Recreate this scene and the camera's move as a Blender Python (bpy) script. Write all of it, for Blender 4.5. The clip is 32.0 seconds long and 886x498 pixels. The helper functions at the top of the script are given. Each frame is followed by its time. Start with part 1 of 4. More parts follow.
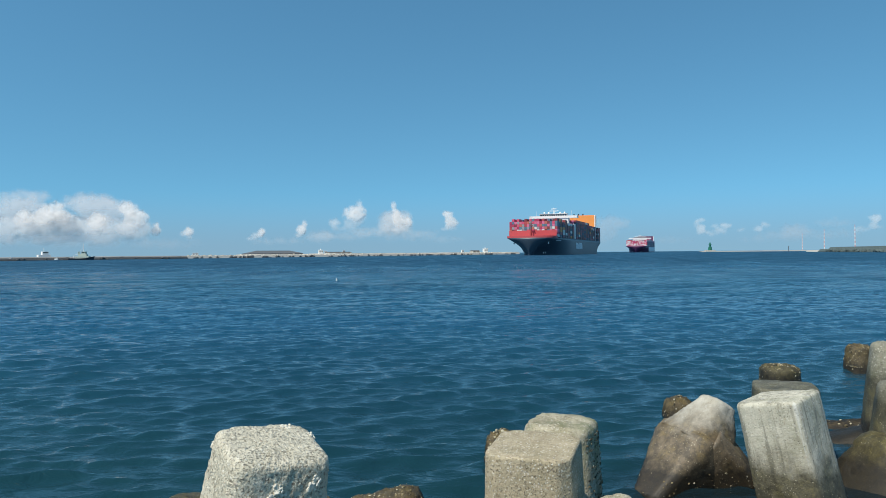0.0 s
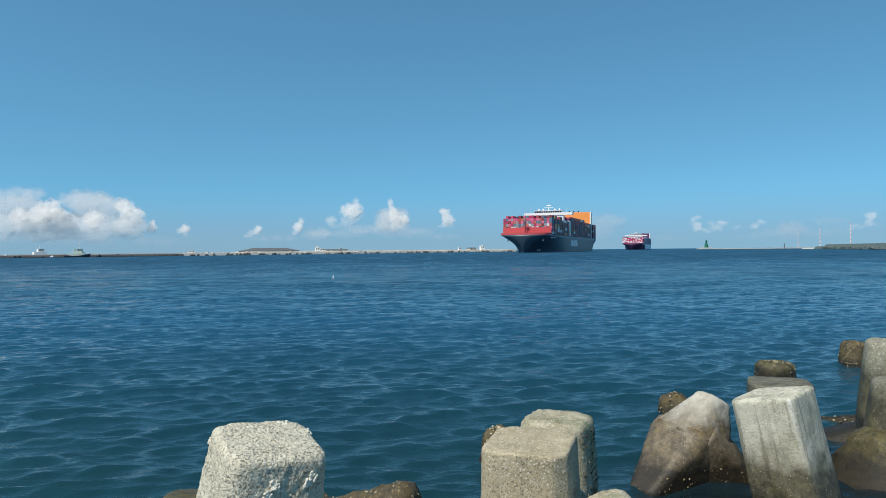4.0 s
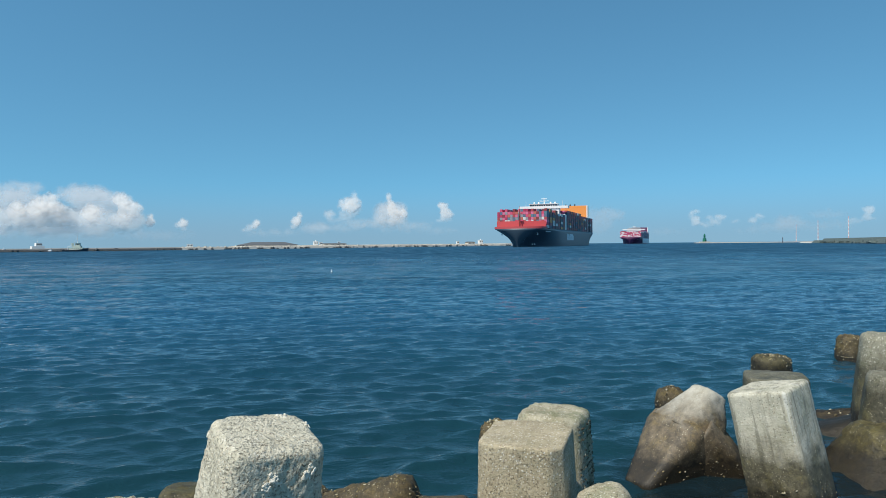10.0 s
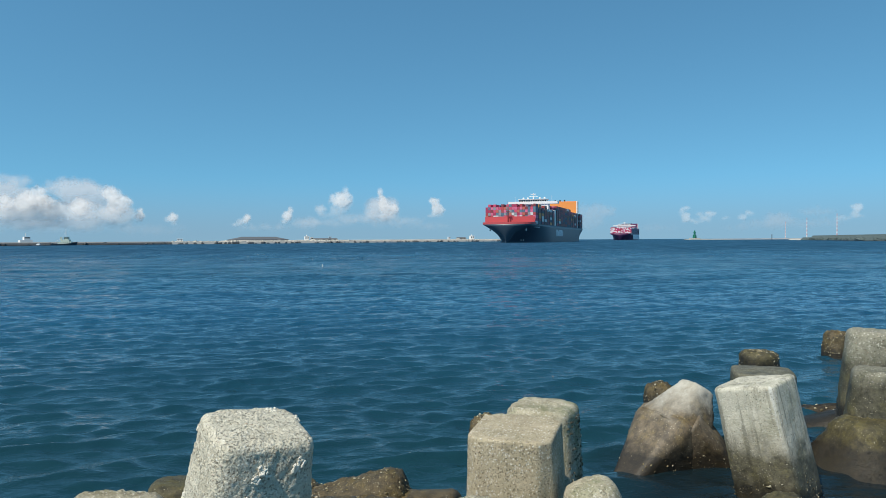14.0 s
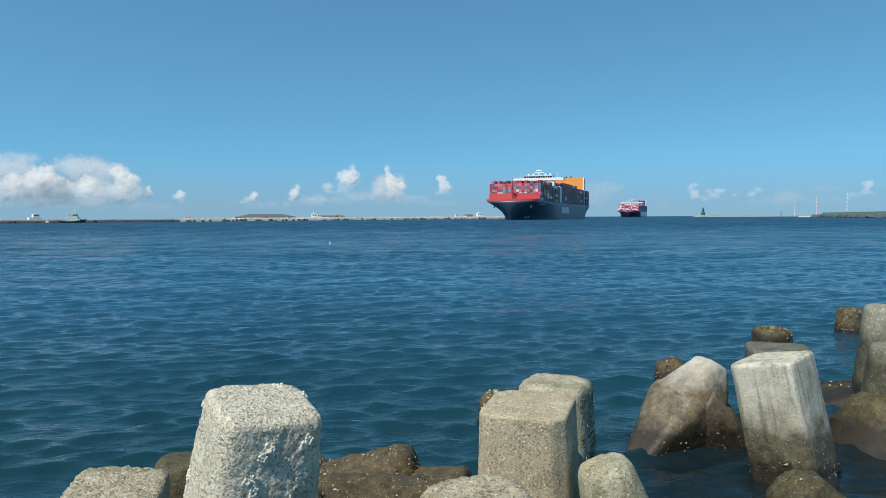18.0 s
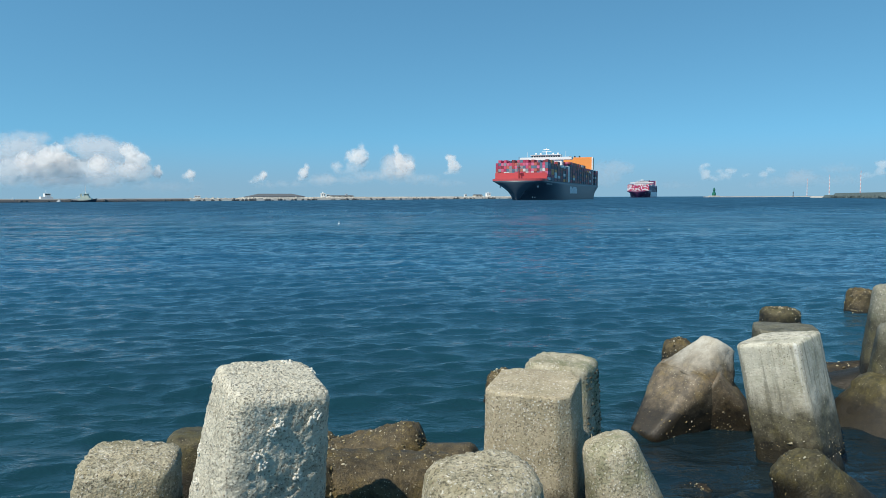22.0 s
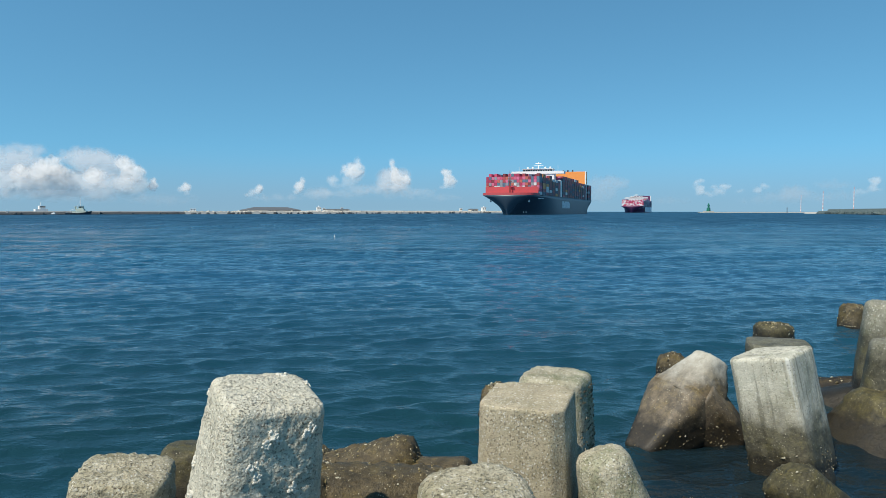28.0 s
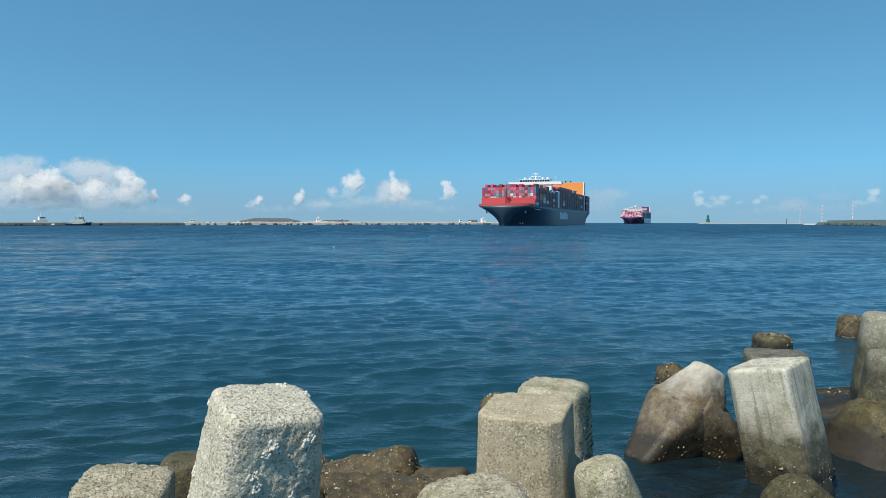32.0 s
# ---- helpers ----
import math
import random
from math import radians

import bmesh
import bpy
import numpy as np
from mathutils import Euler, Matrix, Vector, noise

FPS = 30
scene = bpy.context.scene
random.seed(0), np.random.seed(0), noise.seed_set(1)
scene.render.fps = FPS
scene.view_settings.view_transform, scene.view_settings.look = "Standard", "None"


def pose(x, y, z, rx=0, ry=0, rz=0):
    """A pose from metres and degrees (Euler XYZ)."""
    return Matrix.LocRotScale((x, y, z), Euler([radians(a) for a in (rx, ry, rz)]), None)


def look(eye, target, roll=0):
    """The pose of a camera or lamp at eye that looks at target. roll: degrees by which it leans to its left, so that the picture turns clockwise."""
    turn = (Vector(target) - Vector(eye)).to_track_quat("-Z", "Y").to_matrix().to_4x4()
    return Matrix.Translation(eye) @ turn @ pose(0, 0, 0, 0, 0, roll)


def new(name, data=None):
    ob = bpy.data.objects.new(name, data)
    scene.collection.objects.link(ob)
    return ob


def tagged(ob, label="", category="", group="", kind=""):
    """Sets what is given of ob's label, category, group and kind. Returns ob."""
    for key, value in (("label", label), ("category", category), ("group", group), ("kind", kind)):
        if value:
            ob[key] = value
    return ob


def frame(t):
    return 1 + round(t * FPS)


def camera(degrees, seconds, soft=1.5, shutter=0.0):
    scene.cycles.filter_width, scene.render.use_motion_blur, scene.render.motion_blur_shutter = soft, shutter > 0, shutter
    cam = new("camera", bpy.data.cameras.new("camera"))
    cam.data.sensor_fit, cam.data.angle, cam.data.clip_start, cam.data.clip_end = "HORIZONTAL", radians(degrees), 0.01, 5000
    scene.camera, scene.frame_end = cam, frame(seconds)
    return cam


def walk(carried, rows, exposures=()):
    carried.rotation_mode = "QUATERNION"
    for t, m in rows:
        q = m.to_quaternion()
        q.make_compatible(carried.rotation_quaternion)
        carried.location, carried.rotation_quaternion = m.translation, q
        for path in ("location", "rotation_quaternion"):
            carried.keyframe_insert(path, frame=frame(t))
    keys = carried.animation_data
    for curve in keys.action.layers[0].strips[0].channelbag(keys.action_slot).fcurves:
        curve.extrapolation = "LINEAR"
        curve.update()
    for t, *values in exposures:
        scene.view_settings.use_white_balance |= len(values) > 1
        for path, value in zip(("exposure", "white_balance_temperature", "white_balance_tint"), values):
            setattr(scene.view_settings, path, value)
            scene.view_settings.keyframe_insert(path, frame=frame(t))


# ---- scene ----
# camera and its path: seconds, eye, yaw to the left, pitch up, roll
cam = camera(66, 32.0, soft=0.9)
PATH = [
    (0.0, -0.010, -0.066, 3.050, -0.215, 0.330, -0.523),
    (0.5, -0.010, -0.054, 3.050, -0.251, 0.347, -0.513),
    (1.0, -0.010, -0.048, 3.046, -0.291, 0.396, -0.520),
    (1.5, -0.009, -0.049, 3.044, -0.314, 0.388, -0.507),
    (2.0, -0.014, -0.062, 3.046, -0.377, 0.351, -0.472),
    (2.5, -0.016, -0.068, 3.046, -0.410, 0.302, -0.480),
    (3.0, -0.011, -0.076, 3.047, -0.459, 0.237, -0.477),
    (3.5, -0.007, -0.081, 3.047, -0.463, 0.178, -0.508),
    (5.5, -0.009, -0.085, 3.043, -0.560, -0.180, -0.540),
    (6.0, -0.011, -0.092, 3.045, -0.574, -0.267, -0.518),
    (6.5, -0.008, -0.093, 3.042, -0.583, -0.374, -0.554),
    (7.0, -0.007, -0.093, 3.045, -0.593, -0.469, -0.544),
    (7.5, -0.004, -0.095, 3.042, -0.610, -0.502, -0.579),
    (8.0, -0.002, -0.100, 3.043, -0.635, -0.538, -0.615),
    (8.5, 0.002, -0.110, 3.042, -0.639, -0.499, -0.610),
    (9.0, 0.000, -0.112, 3.044, -0.646, -0.474, -0.564),
    (9.5, 0.002, -0.111, 3.044, -0.612, -0.409, -0.577),
    (10.0, 0.004, -0.117, 3.051, -0.612, -0.395, -0.537),
    (10.5, 0.008, -0.121, 3.048, -0.627, -0.336, -0.485),
    (11.0, 0.005, -0.123, 3.045, -0.720, -0.317, -0.433),
    (11.5, 0.004, -0.124, 3.041, -0.848, -0.302, -0.419),
    (12.0, 0.009, -0.128, 3.044, -0.944, -0.321, -0.373),
    (12.5, 0.007, -0.134, 3.045, -1.056, -0.390, -0.378),
    (13.0, 0.010, -0.136, 3.042, -1.148, -0.484, -0.338),
    (13.5, 0.009, -0.142, 3.044, -1.255, -0.625, -0.336),
    (14.0, 0.012, -0.140, 3.045, -1.343, -0.782, -0.298),
    (14.5, 0.012, -0.141, 3.044, -1.428, -0.919, -0.289),
    (16.5, -0.007, -0.085, 3.037, -1.384, -1.301, -0.155),
    (17.0, -0.013, -0.029, 3.024, -1.203, -1.632, -0.195),
    (17.5, -0.018, 0.022, 3.013, -1.012, -2.157, -0.248),
    (18.0, -0.018, 0.054, 2.997, -0.739, -2.685, -0.319),
    (18.5, -0.019, 0.079, 2.986, -0.505, -3.217, -0.345),
    (19.0, -0.014, 0.097, 2.979, -0.296, -3.618, -0.396),
    (19.5, -0.010, 0.093, 2.978, -0.156, -3.904, -0.411),
    (20.0, -0.004, 0.076, 2.973, -0.015, -4.076, -0.364),
    (20.5, 0.000, 0.056, 2.980, 0.063, -4.237, -0.293),
    (21.0, -0.002, 0.044, 2.983, 0.048, -4.351, -0.275),
    (21.5, -0.005, 0.032, 2.985, 0.022, -4.386, -0.213),
    (22.0, -0.000, 0.021, 2.990, 0.026, -4.360, -0.223),
    (22.5, 0.002, 0.008, 2.994, 0.026, -4.261, -0.170),
    (23.0, 0.000, 0.000, 3.000, 0.000, -4.097, -0.149),
    (23.5, 0.001, 0.004, 2.997, -0.064, -3.937, -0.151),
    (24.0, -0.001, 0.002, 2.997, -0.160, -3.807, -0.110),
    (24.5, -0.003, -0.002, 2.997, -0.228, -3.717, -0.057),
    (25.0, -0.002, -0.009, 2.997, -0.283, -3.629, -0.022),
    (25.5, -0.007, -0.014, 2.995, -0.370, -3.545, 0.031),
    (27.5, 0.004, -0.030, 2.997, -0.359, -3.249, 0.023),
    (28.0, 0.003, -0.030, 2.992, -0.361, -3.170, 0.049),
    (28.5, 0.004, -0.031, 2.993, -0.359, -3.098, 0.054),
    (29.0, 0.004, -0.041, 2.998, -0.387, -3.007, 0.091),
    (29.5, 0.005, -0.050, 3.001, -0.379, -2.875, 0.104),
    (30.0, 0.006, -0.056, 3.001, -0.387, -2.731, 0.097),
    (30.5, 0.005, -0.063, 2.999, -0.410, -2.591, 0.162),
    (31.0, 0.008, -0.067, 3.000, -0.418, -2.452, 0.109),
    (31.5, 0.007, -0.077, 2.996, -0.423, -2.307, 0.118),
    (32.0, 0.011, -0.089, 2.998, -0.389, -2.242, 0.072),
]
rows = []
for t, x, y, z, yaw, pitch, roll in PATH:
    a, b = radians(yaw), radians(pitch)
    way = Vector((-math.sin(a) * math.cos(b), math.cos(a) * math.cos(b), math.sin(b)))
    rows.append((t, look((x, y, z), Vector((x, y, z)) + way, roll)))
walk(cam, rows, exposures=[(0.0, -0.04), (16.0, -0.05), (20.0, 0.02), (32.0, 0.02)])

# world, sun, exposure
TO_SUN = Vector((-0.42, -0.42, 0.80)).normalized()
ELEV = math.asin(TO_SUN.z)
world = bpy.data.worlds.new("sky")
scene.world = world
world.use_nodes = True
wn = world.node_tree
wn.nodes.clear()
sky = wn.nodes.new("ShaderNodeTexSky")
sky.sky_type = "NISHITA"
sky.sun_disc = False
sky.sun_elevation = ELEV
sky.sun_rotation = math.atan2(TO_SUN.x, TO_SUN.y)
sky.altitude = 0
sky.air_density = 1.0
sky.dust_density = 0.15
sky.ozone_density = 2.0
hsv = wn.nodes.new("ShaderNodeHueSaturation")
hsv.inputs["Hue"].default_value = 0.5
hsv.inputs["Saturation"].default_value = 1.0
tint = wn.nodes.new("ShaderNodeMix")
tint.data_type, tint.blend_type = "RGBA", "MULTIPLY"
tint.inputs[0].default_value = 1.0
tint.inputs[7].default_value = (0.555, 0.97, 0.97, 1)
bgn = wn.nodes.new("ShaderNodeBackground")
bgn.inputs["Strength"].default_value = 0.15
out = wn.nodes.new("ShaderNodeOutputWorld")
# the hazy band near the horizon is as blue as the sky somewhat higher up
wcoord = wn.nodes.new("ShaderNodeTexCoord")
lift = wn.nodes.new("ShaderNodeVectorMath")
lift.inputs[1].default_value = (0, 0, 0.16)
unit = wn.nodes.new("ShaderNodeVectorMath")
unit.operation = "NORMALIZE"
wn.links.new(wcoord.outputs["Generated"], lift.inputs[0])
wn.links.new(lift.outputs[0], unit.inputs[0])
wn.links.new(unit.outputs[0], sky.inputs["Vector"])
wn.links.new(sky.outputs[0], tint.inputs[6])
wn.links.new(tint.outputs[2], hsv.inputs["Color"])
# thin marine haze low over the sea, all round
high = wn.nodes.new("ShaderNodeSeparateXYZ")
wn.links.new(wcoord.outputs["Generated"], high.inputs[0])
band = wn.nodes.new("ShaderNodeMapRange")
band.interpolation_type = "SMOOTHSTEP"
for slot, value in ((1, 0.0), (2, 0.095), (3, 0.68), (4, 0.0)):
    band.inputs[slot].default_value = value
wn.links.new(high.outputs["Z"], band.inputs[0])
haze = wn.nodes.new("ShaderNodeMix")
haze.data_type = "RGBA"
haze.inputs[7].default_value = (1.72, 2.4, 3.14, 1)
wn.links.new(band.outputs[0], haze.inputs[0])
wn.links.new(hsv.outputs[0], haze.inputs[6])
wn.links.new(haze.outputs[2], bgn.inputs["Color"])
wn.links.new(bgn.outputs[0], out.inputs["Surface"])

sun_data = bpy.data.lights.new("sun", "SUN")
sun_data.energy = 4.7
sun_data.angle = radians(0.53)
sun_data.color = (1.0, 0.92, 0.78)
sun = new("sun", sun_data)
sun.matrix_world = look((0, 0, 60), Vector((0, 0, 60)) - TO_SUN)


# ---------- materials ----------
class Nodes:
    """A small helper to wire one node material."""

    def __init__(self, name):
        self.mat = bpy.data.materials.new(name)
        self.mat.use_nodes = True
        self.tree = self.mat.node_tree
        self.bsdf = self.tree.nodes["Principled BSDF"]
        self.coord = self.tree.nodes.new("ShaderNodeTexCoord")

    def add(self, kind, **values):
        node = self.tree.nodes.new(kind)
        for key, value in values.items():
            node.inputs[key.replace("_", " ")].default_value = value
        return node

    def link(self, a, b):
        self.tree.links.new(a, b)

    def noise(self, scale, detail=4.0, rough=0.6, space="Object", stretch=None, distort=0.0):
        node = self.add("ShaderNodeTexNoise", Scale=scale, Detail=detail, Roughness=rough, Distortion=distort)
        src = self.coord.outputs[space]
        if stretch:
            mapping = self.add("ShaderNodeMapping", Scale=stretch)
            self.link(src, mapping.inputs["Vector"])
            src = mapping.outputs[0]
        self.link(src, node.inputs["Vector"])
        return node.outputs["Fac"]

    def cells(self, scale, space="Object"):
        node = self.add("ShaderNodeTexVoronoi", Scale=scale)
        self.link(self.coord.outputs[space], node.inputs["Vector"])
        return node.outputs["Distance"]

    def ramp(self, fac, stops):
        node = self.tree.nodes.new("ShaderNodeValToRGB")
        els = node.color_ramp.elements
        while len(els) < len(stops):
            els.new(0.5)
        for el, (pos, col) in zip(els, stops):
            el.position = pos
            el.color = (*col, 1) if len(col) == 3 else col
        self.link(fac, node.inputs["Fac"])
        return node.outputs["Color"]

    def mix(self, fac, a, b, mode="MIX"):
        node = self.tree.nodes.new("ShaderNodeMix")
        node.data_type, node.blend_type = "RGBA", mode
        for k, val in ((0, fac), (6, a), (7, b)):
            if isinstance(val, bpy.types.NodeSocket):
                self.link(val, node.inputs[k])
            else:
                node.inputs[k].default_value = val if k == 0 else (*val, 1)
        return node.outputs[2]

    def math(self, op, a, b=0.0, c=0.0):
        node = self.tree.nodes.new("ShaderNodeMath")
        node.operation = op
        for sock, val in zip(node.inputs, (a, b, c)):
            if isinstance(val, bpy.types.NodeSocket):
                self.link(val, sock)
            else:
                sock.default_value = val
        return node.outputs[0]

    def ranged(self, value, a, b, c=0.0, d=1.0):
        node = self.add("ShaderNodeMapRange")
        node.clamp = True
        for n, v in zip(("From Min", "From Max", "To Min", "To Max"), (a, b, c, d)):
            node.inputs[n].default_value = v
        self.link(value, node.inputs["Value"])
        return node.outputs["Result"]

    def bump(self, height, strength, distance):
        node = self.add("ShaderNodeBump", Strength=strength, Distance=distance)
        self.link(height, node.inputs["Height"])
        self.link(node.outputs[0], self.bsdf.inputs["Normal"])
        return node

    def set(self, **values):
        for key, val in values.items():
            sock = self.bsdf.inputs[key.replace("_", " ")]
            if isinstance(val, bpy.types.NodeSocket):
                self.link(val, sock)
            else:
                sock.default_value = (*val, 1) if isinstance(val, tuple) and len(val) == 3 else val
        return self.mat


def concrete(name, light, dark, pit, tide=0.35, grain=38.0, relief=0.02, moss=(0.075, 0.06, 0.03), streak=0.0, agg=0.3, lichen=0.0, holes=0.0, pits=0.3, green=0.0, foot=0.42):
    """Weathered cast concrete with exposed aggregate and an algae belt up to the tide line."""
    n = Nodes(name)
    big = n.noise(2.2, 5, 0.65)
    mid = n.noise(9.0, 5, 0.65)
    fine = n.noise(grain, 6, 0.7)
    col = n.mix(n.ranged(big, 0.35, 0.7), light, dark)
    col = n.mix(n.ranged(mid, 0.45, 0.7, 0.0, 0.4), col, tuple(0.7 * c for c in dark))
    if lichen:
        growth = n.noise(3.2, 7, 0.72)
        col = n.mix(n.ranged(growth, 0.46, 0.62, 0.0, lichen), col, (0.23, 0.205, 0.115))
        dust = n.noise(1.3, 5, 0.6)
        col = n.mix(n.ranged(dust, 0.52, 0.7, 0.0, lichen * 0.7), col, (0.6, 0.55, 0.42))
    if green:
        film = n.noise(1.7, 6, 0.7)
        col = n.mix(n.ranged(film, 0.48, 0.62, 0.0, green), col, (0.2, 0.22, 0.12))
    if streak:
        s = n.noise(7.0, 4, 0.6, stretch=(1.6, 1.6, 0.12))
        col = n.mix(n.ranged(s, 0.5, 0.6, 0.0, streak), col, (0.17, 0.165, 0.13))
        s2 = n.noise(8.0, 3, 0.6, stretch=(1.7, 1.7, 0.1), distort=0.4)
        col = n.mix(n.ranged(s2, 0.6, 0.72, 0.0, streak * 0.8), col, (0.72, 0.72, 0.68))
    # stones of the mix: pale, dark and reddish ones between the cement
    stones = n.add("ShaderNodeTexVoronoi", Scale=grain * 1.4, Randomness=1.0)
    warp = n.add("ShaderNodeTexNoise", Scale=grain * 0.9, Detail=3.0)
    n.link(n.coord.outputs["Object"], warp.inputs["Vector"])
    bent = n.tree.nodes.new("ShaderNodeVectorMath")
    bent.operation = "MULTIPLY_ADD"
    bent.inputs[1].default_value = (0.035, 0.035, 0.035)
    n.link(warp.outputs["Color"], bent.inputs[0])
    n.link(n.coord.outputs["Object"], bent.inputs[2])
    n.link(bent.outputs[0], stones.inputs["Vector"])
    shade = n.tree.nodes.new("ShaderNodeSeparateColor")
    n.link(stones.outputs["Color"], shade.inputs[0])
    face = n.ranged(stones.outputs["Distance"], 0.3, 0.5, 1.0, 0.0)
    col = n.mix(n.math("MULTIPLY", face, n.ranged(shade.outputs[1], 0.6, 0.78, 0.0, 0.85 * agg)), col, (0.8, 0.77, 0.68))
    col = n.mix(n.math("MULTIPLY", face, n.ranged(shade.outputs[0], 0.12, 0.3, 0.85 * agg, 0.0)), col, pit)
    col = n.mix(n.math("MULTIPLY", face, n.ranged(shade.outputs[2], 0.9, 0.95, 0.0, 0.5 * agg)), col, (0.4, 0.25, 0.16))
    # hollows where the cement has washed out
    hollow = n.noise(grain * 1.5, 4, 0.7, distort=0.2)
    where = n.ranged(n.noise(6.0, 4, 0.65), 0.38, 0.58, 0.3, 1.0)
    sunk = n.math("MULTIPLY", n.ranged(hollow, 0.37, 0.45, 1.0, 0.0), where)
    col = n.mix(n.math("MULTIPLY", sunk, pits), col, tuple(0.45 * c for c in pit))
    if holes:
        bug = n.cells(32.0)
        spread = n.noise(2.4, 4, 0.6)
        col = n.mix(n.math("MULTIPLY", n.ranged(bug, 0.1, 0.2, holes, 0.0), n.ranged(spread, 0.42, 0.58)), col, (0.06, 0.055, 0.04))
    pos = n.tree.nodes.new("ShaderNodeSeparateXYZ")
    geo = n.tree.nodes.new("ShaderNodeNewGeometry")
    n.link(geo.outputs["Position"], pos.inputs[0])
    wob = n.noise(3.5, 5, 0.65, space="Object")
    level = n.math("ADD", pos.outputs["Z"], n.math("MULTIPLY", n.math("SUBTRACT", wob, 0.5), -0.55))
    wet = n.ranged(level, tide - 0.12, tide + 0.22, 1.0, 0.0)
    mossy = n.mix(n.ranged(n.noise(9.0, 6, 0.75), 0.4, 0.6), moss, tuple(c * 0.35 for c in moss))
    mossy = n.mix(n.ranged(n.noise(4.0, 6, 0.75), 0.5, 0.64, 0.0, 0.7), mossy, (moss[0] * 1.5, moss[1] * 1.45, moss[2] * 0.9))
    mossy = n.mix(n.ranged(n.noise(48.0, 3, 0.6), 0.52, 0.62, 0.0, 0.55), mossy, tuple(c * 0.3 for c in moss))
    specks = n.cells(36.0)
    scatter = n.ranged(n.noise(20.0, 2, 0.5), 0.5, 0.6)
    mossy = n.mix(n.math("MULTIPLY", n.ranged(specks, 0.16, 0.24, 0.85, 0.0), scatter), mossy, (0.55, 0.5, 0.36))
    col = n.mix(n.math("MULTIPLY", wet, 0.93), col, mossy)
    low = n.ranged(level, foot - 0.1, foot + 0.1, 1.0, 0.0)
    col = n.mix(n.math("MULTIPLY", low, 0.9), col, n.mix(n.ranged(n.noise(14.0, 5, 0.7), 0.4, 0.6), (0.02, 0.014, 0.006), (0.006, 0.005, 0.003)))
    height = n.math("ADD", n.math("MULTIPLY", fine, 0.8), n.math("MULTIPLY", stones.outputs["Distance"], -0.35))
    height = n.math("ADD", height, n.math("MULTIPLY", sunk, -0.75 * min(1.0, pits + 0.2)))
    n.bump(height, 0.5 + 0.5 * agg, relief)
    rough = n.math("SUBTRACT", 0.92, n.math("MULTIPLY", wet, 0.35))
    return n.set(Base_Color=col, Roughness=rough)


def paint(name, color, rough=0.5, wear=0.25, dirt=(0.12, 0.09, 0.07), scale=0.12, bump=0.0):
    """Weathered paint on metal or plaster."""
    n = Nodes(name)
    a = n.noise(scale, 6, 0.7)
    b = n.noise(scale * 9, 4, 0.6)
    col = n.mix(n.ranged(a, 0.4, 0.75, 0.0, wear), color, tuple(c * 0.6 + d * 0.3 for c, d in zip(color, dirt)))
    col = n.mix(n.ranged(b, 0.62, 0.8, 0.0, wear), col, dirt)
    if bump:
        n.bump(b, 0.4, bump)
    return n.set(Base_Color=col, Roughness=rough)


def palette(name, stops, rough=0.55, per_island=False):
    """Painted steel whose colour is drawn per piece from a few container colours."""
    n = Nodes(name)
    if per_island:
        pick = n.tree.nodes.new("ShaderNodeNewGeometry").outputs["Random Per Island"]
    else:
        pick = n.tree.nodes.new("ShaderNodeObjectInfo").outputs["Random"]
    node = n.tree.nodes.new("ShaderNodeValToRGB")
    node.color_ramp.interpolation = "CONSTANT"
    els = node.color_ramp.elements
    while len(els) < len(stops):
        els.new(0.5)
    for k, (el, col) in enumerate(zip(els, stops)):
        el.position, el.color = k / len(stops), (*col, 1)
    n.link(pick, node.inputs["Fac"])
    grime = n.noise(0.35, 5, 0.7)
    col = n.mix(n.ranged(grime, 0.45, 0.75, 0.0, 0.35), node.outputs["Color"], (0.1, 0.07, 0.06))
    wave = n.add("ShaderNodeTexWave", Scale=1.6)
    n.link(n.coord.outputs["Object"], wave.inputs["Vector"])
    n.bump(wave.outputs["Fac"], 0.4, 0.03)
    return n.set(Base_Color=col, Roughness=rough)


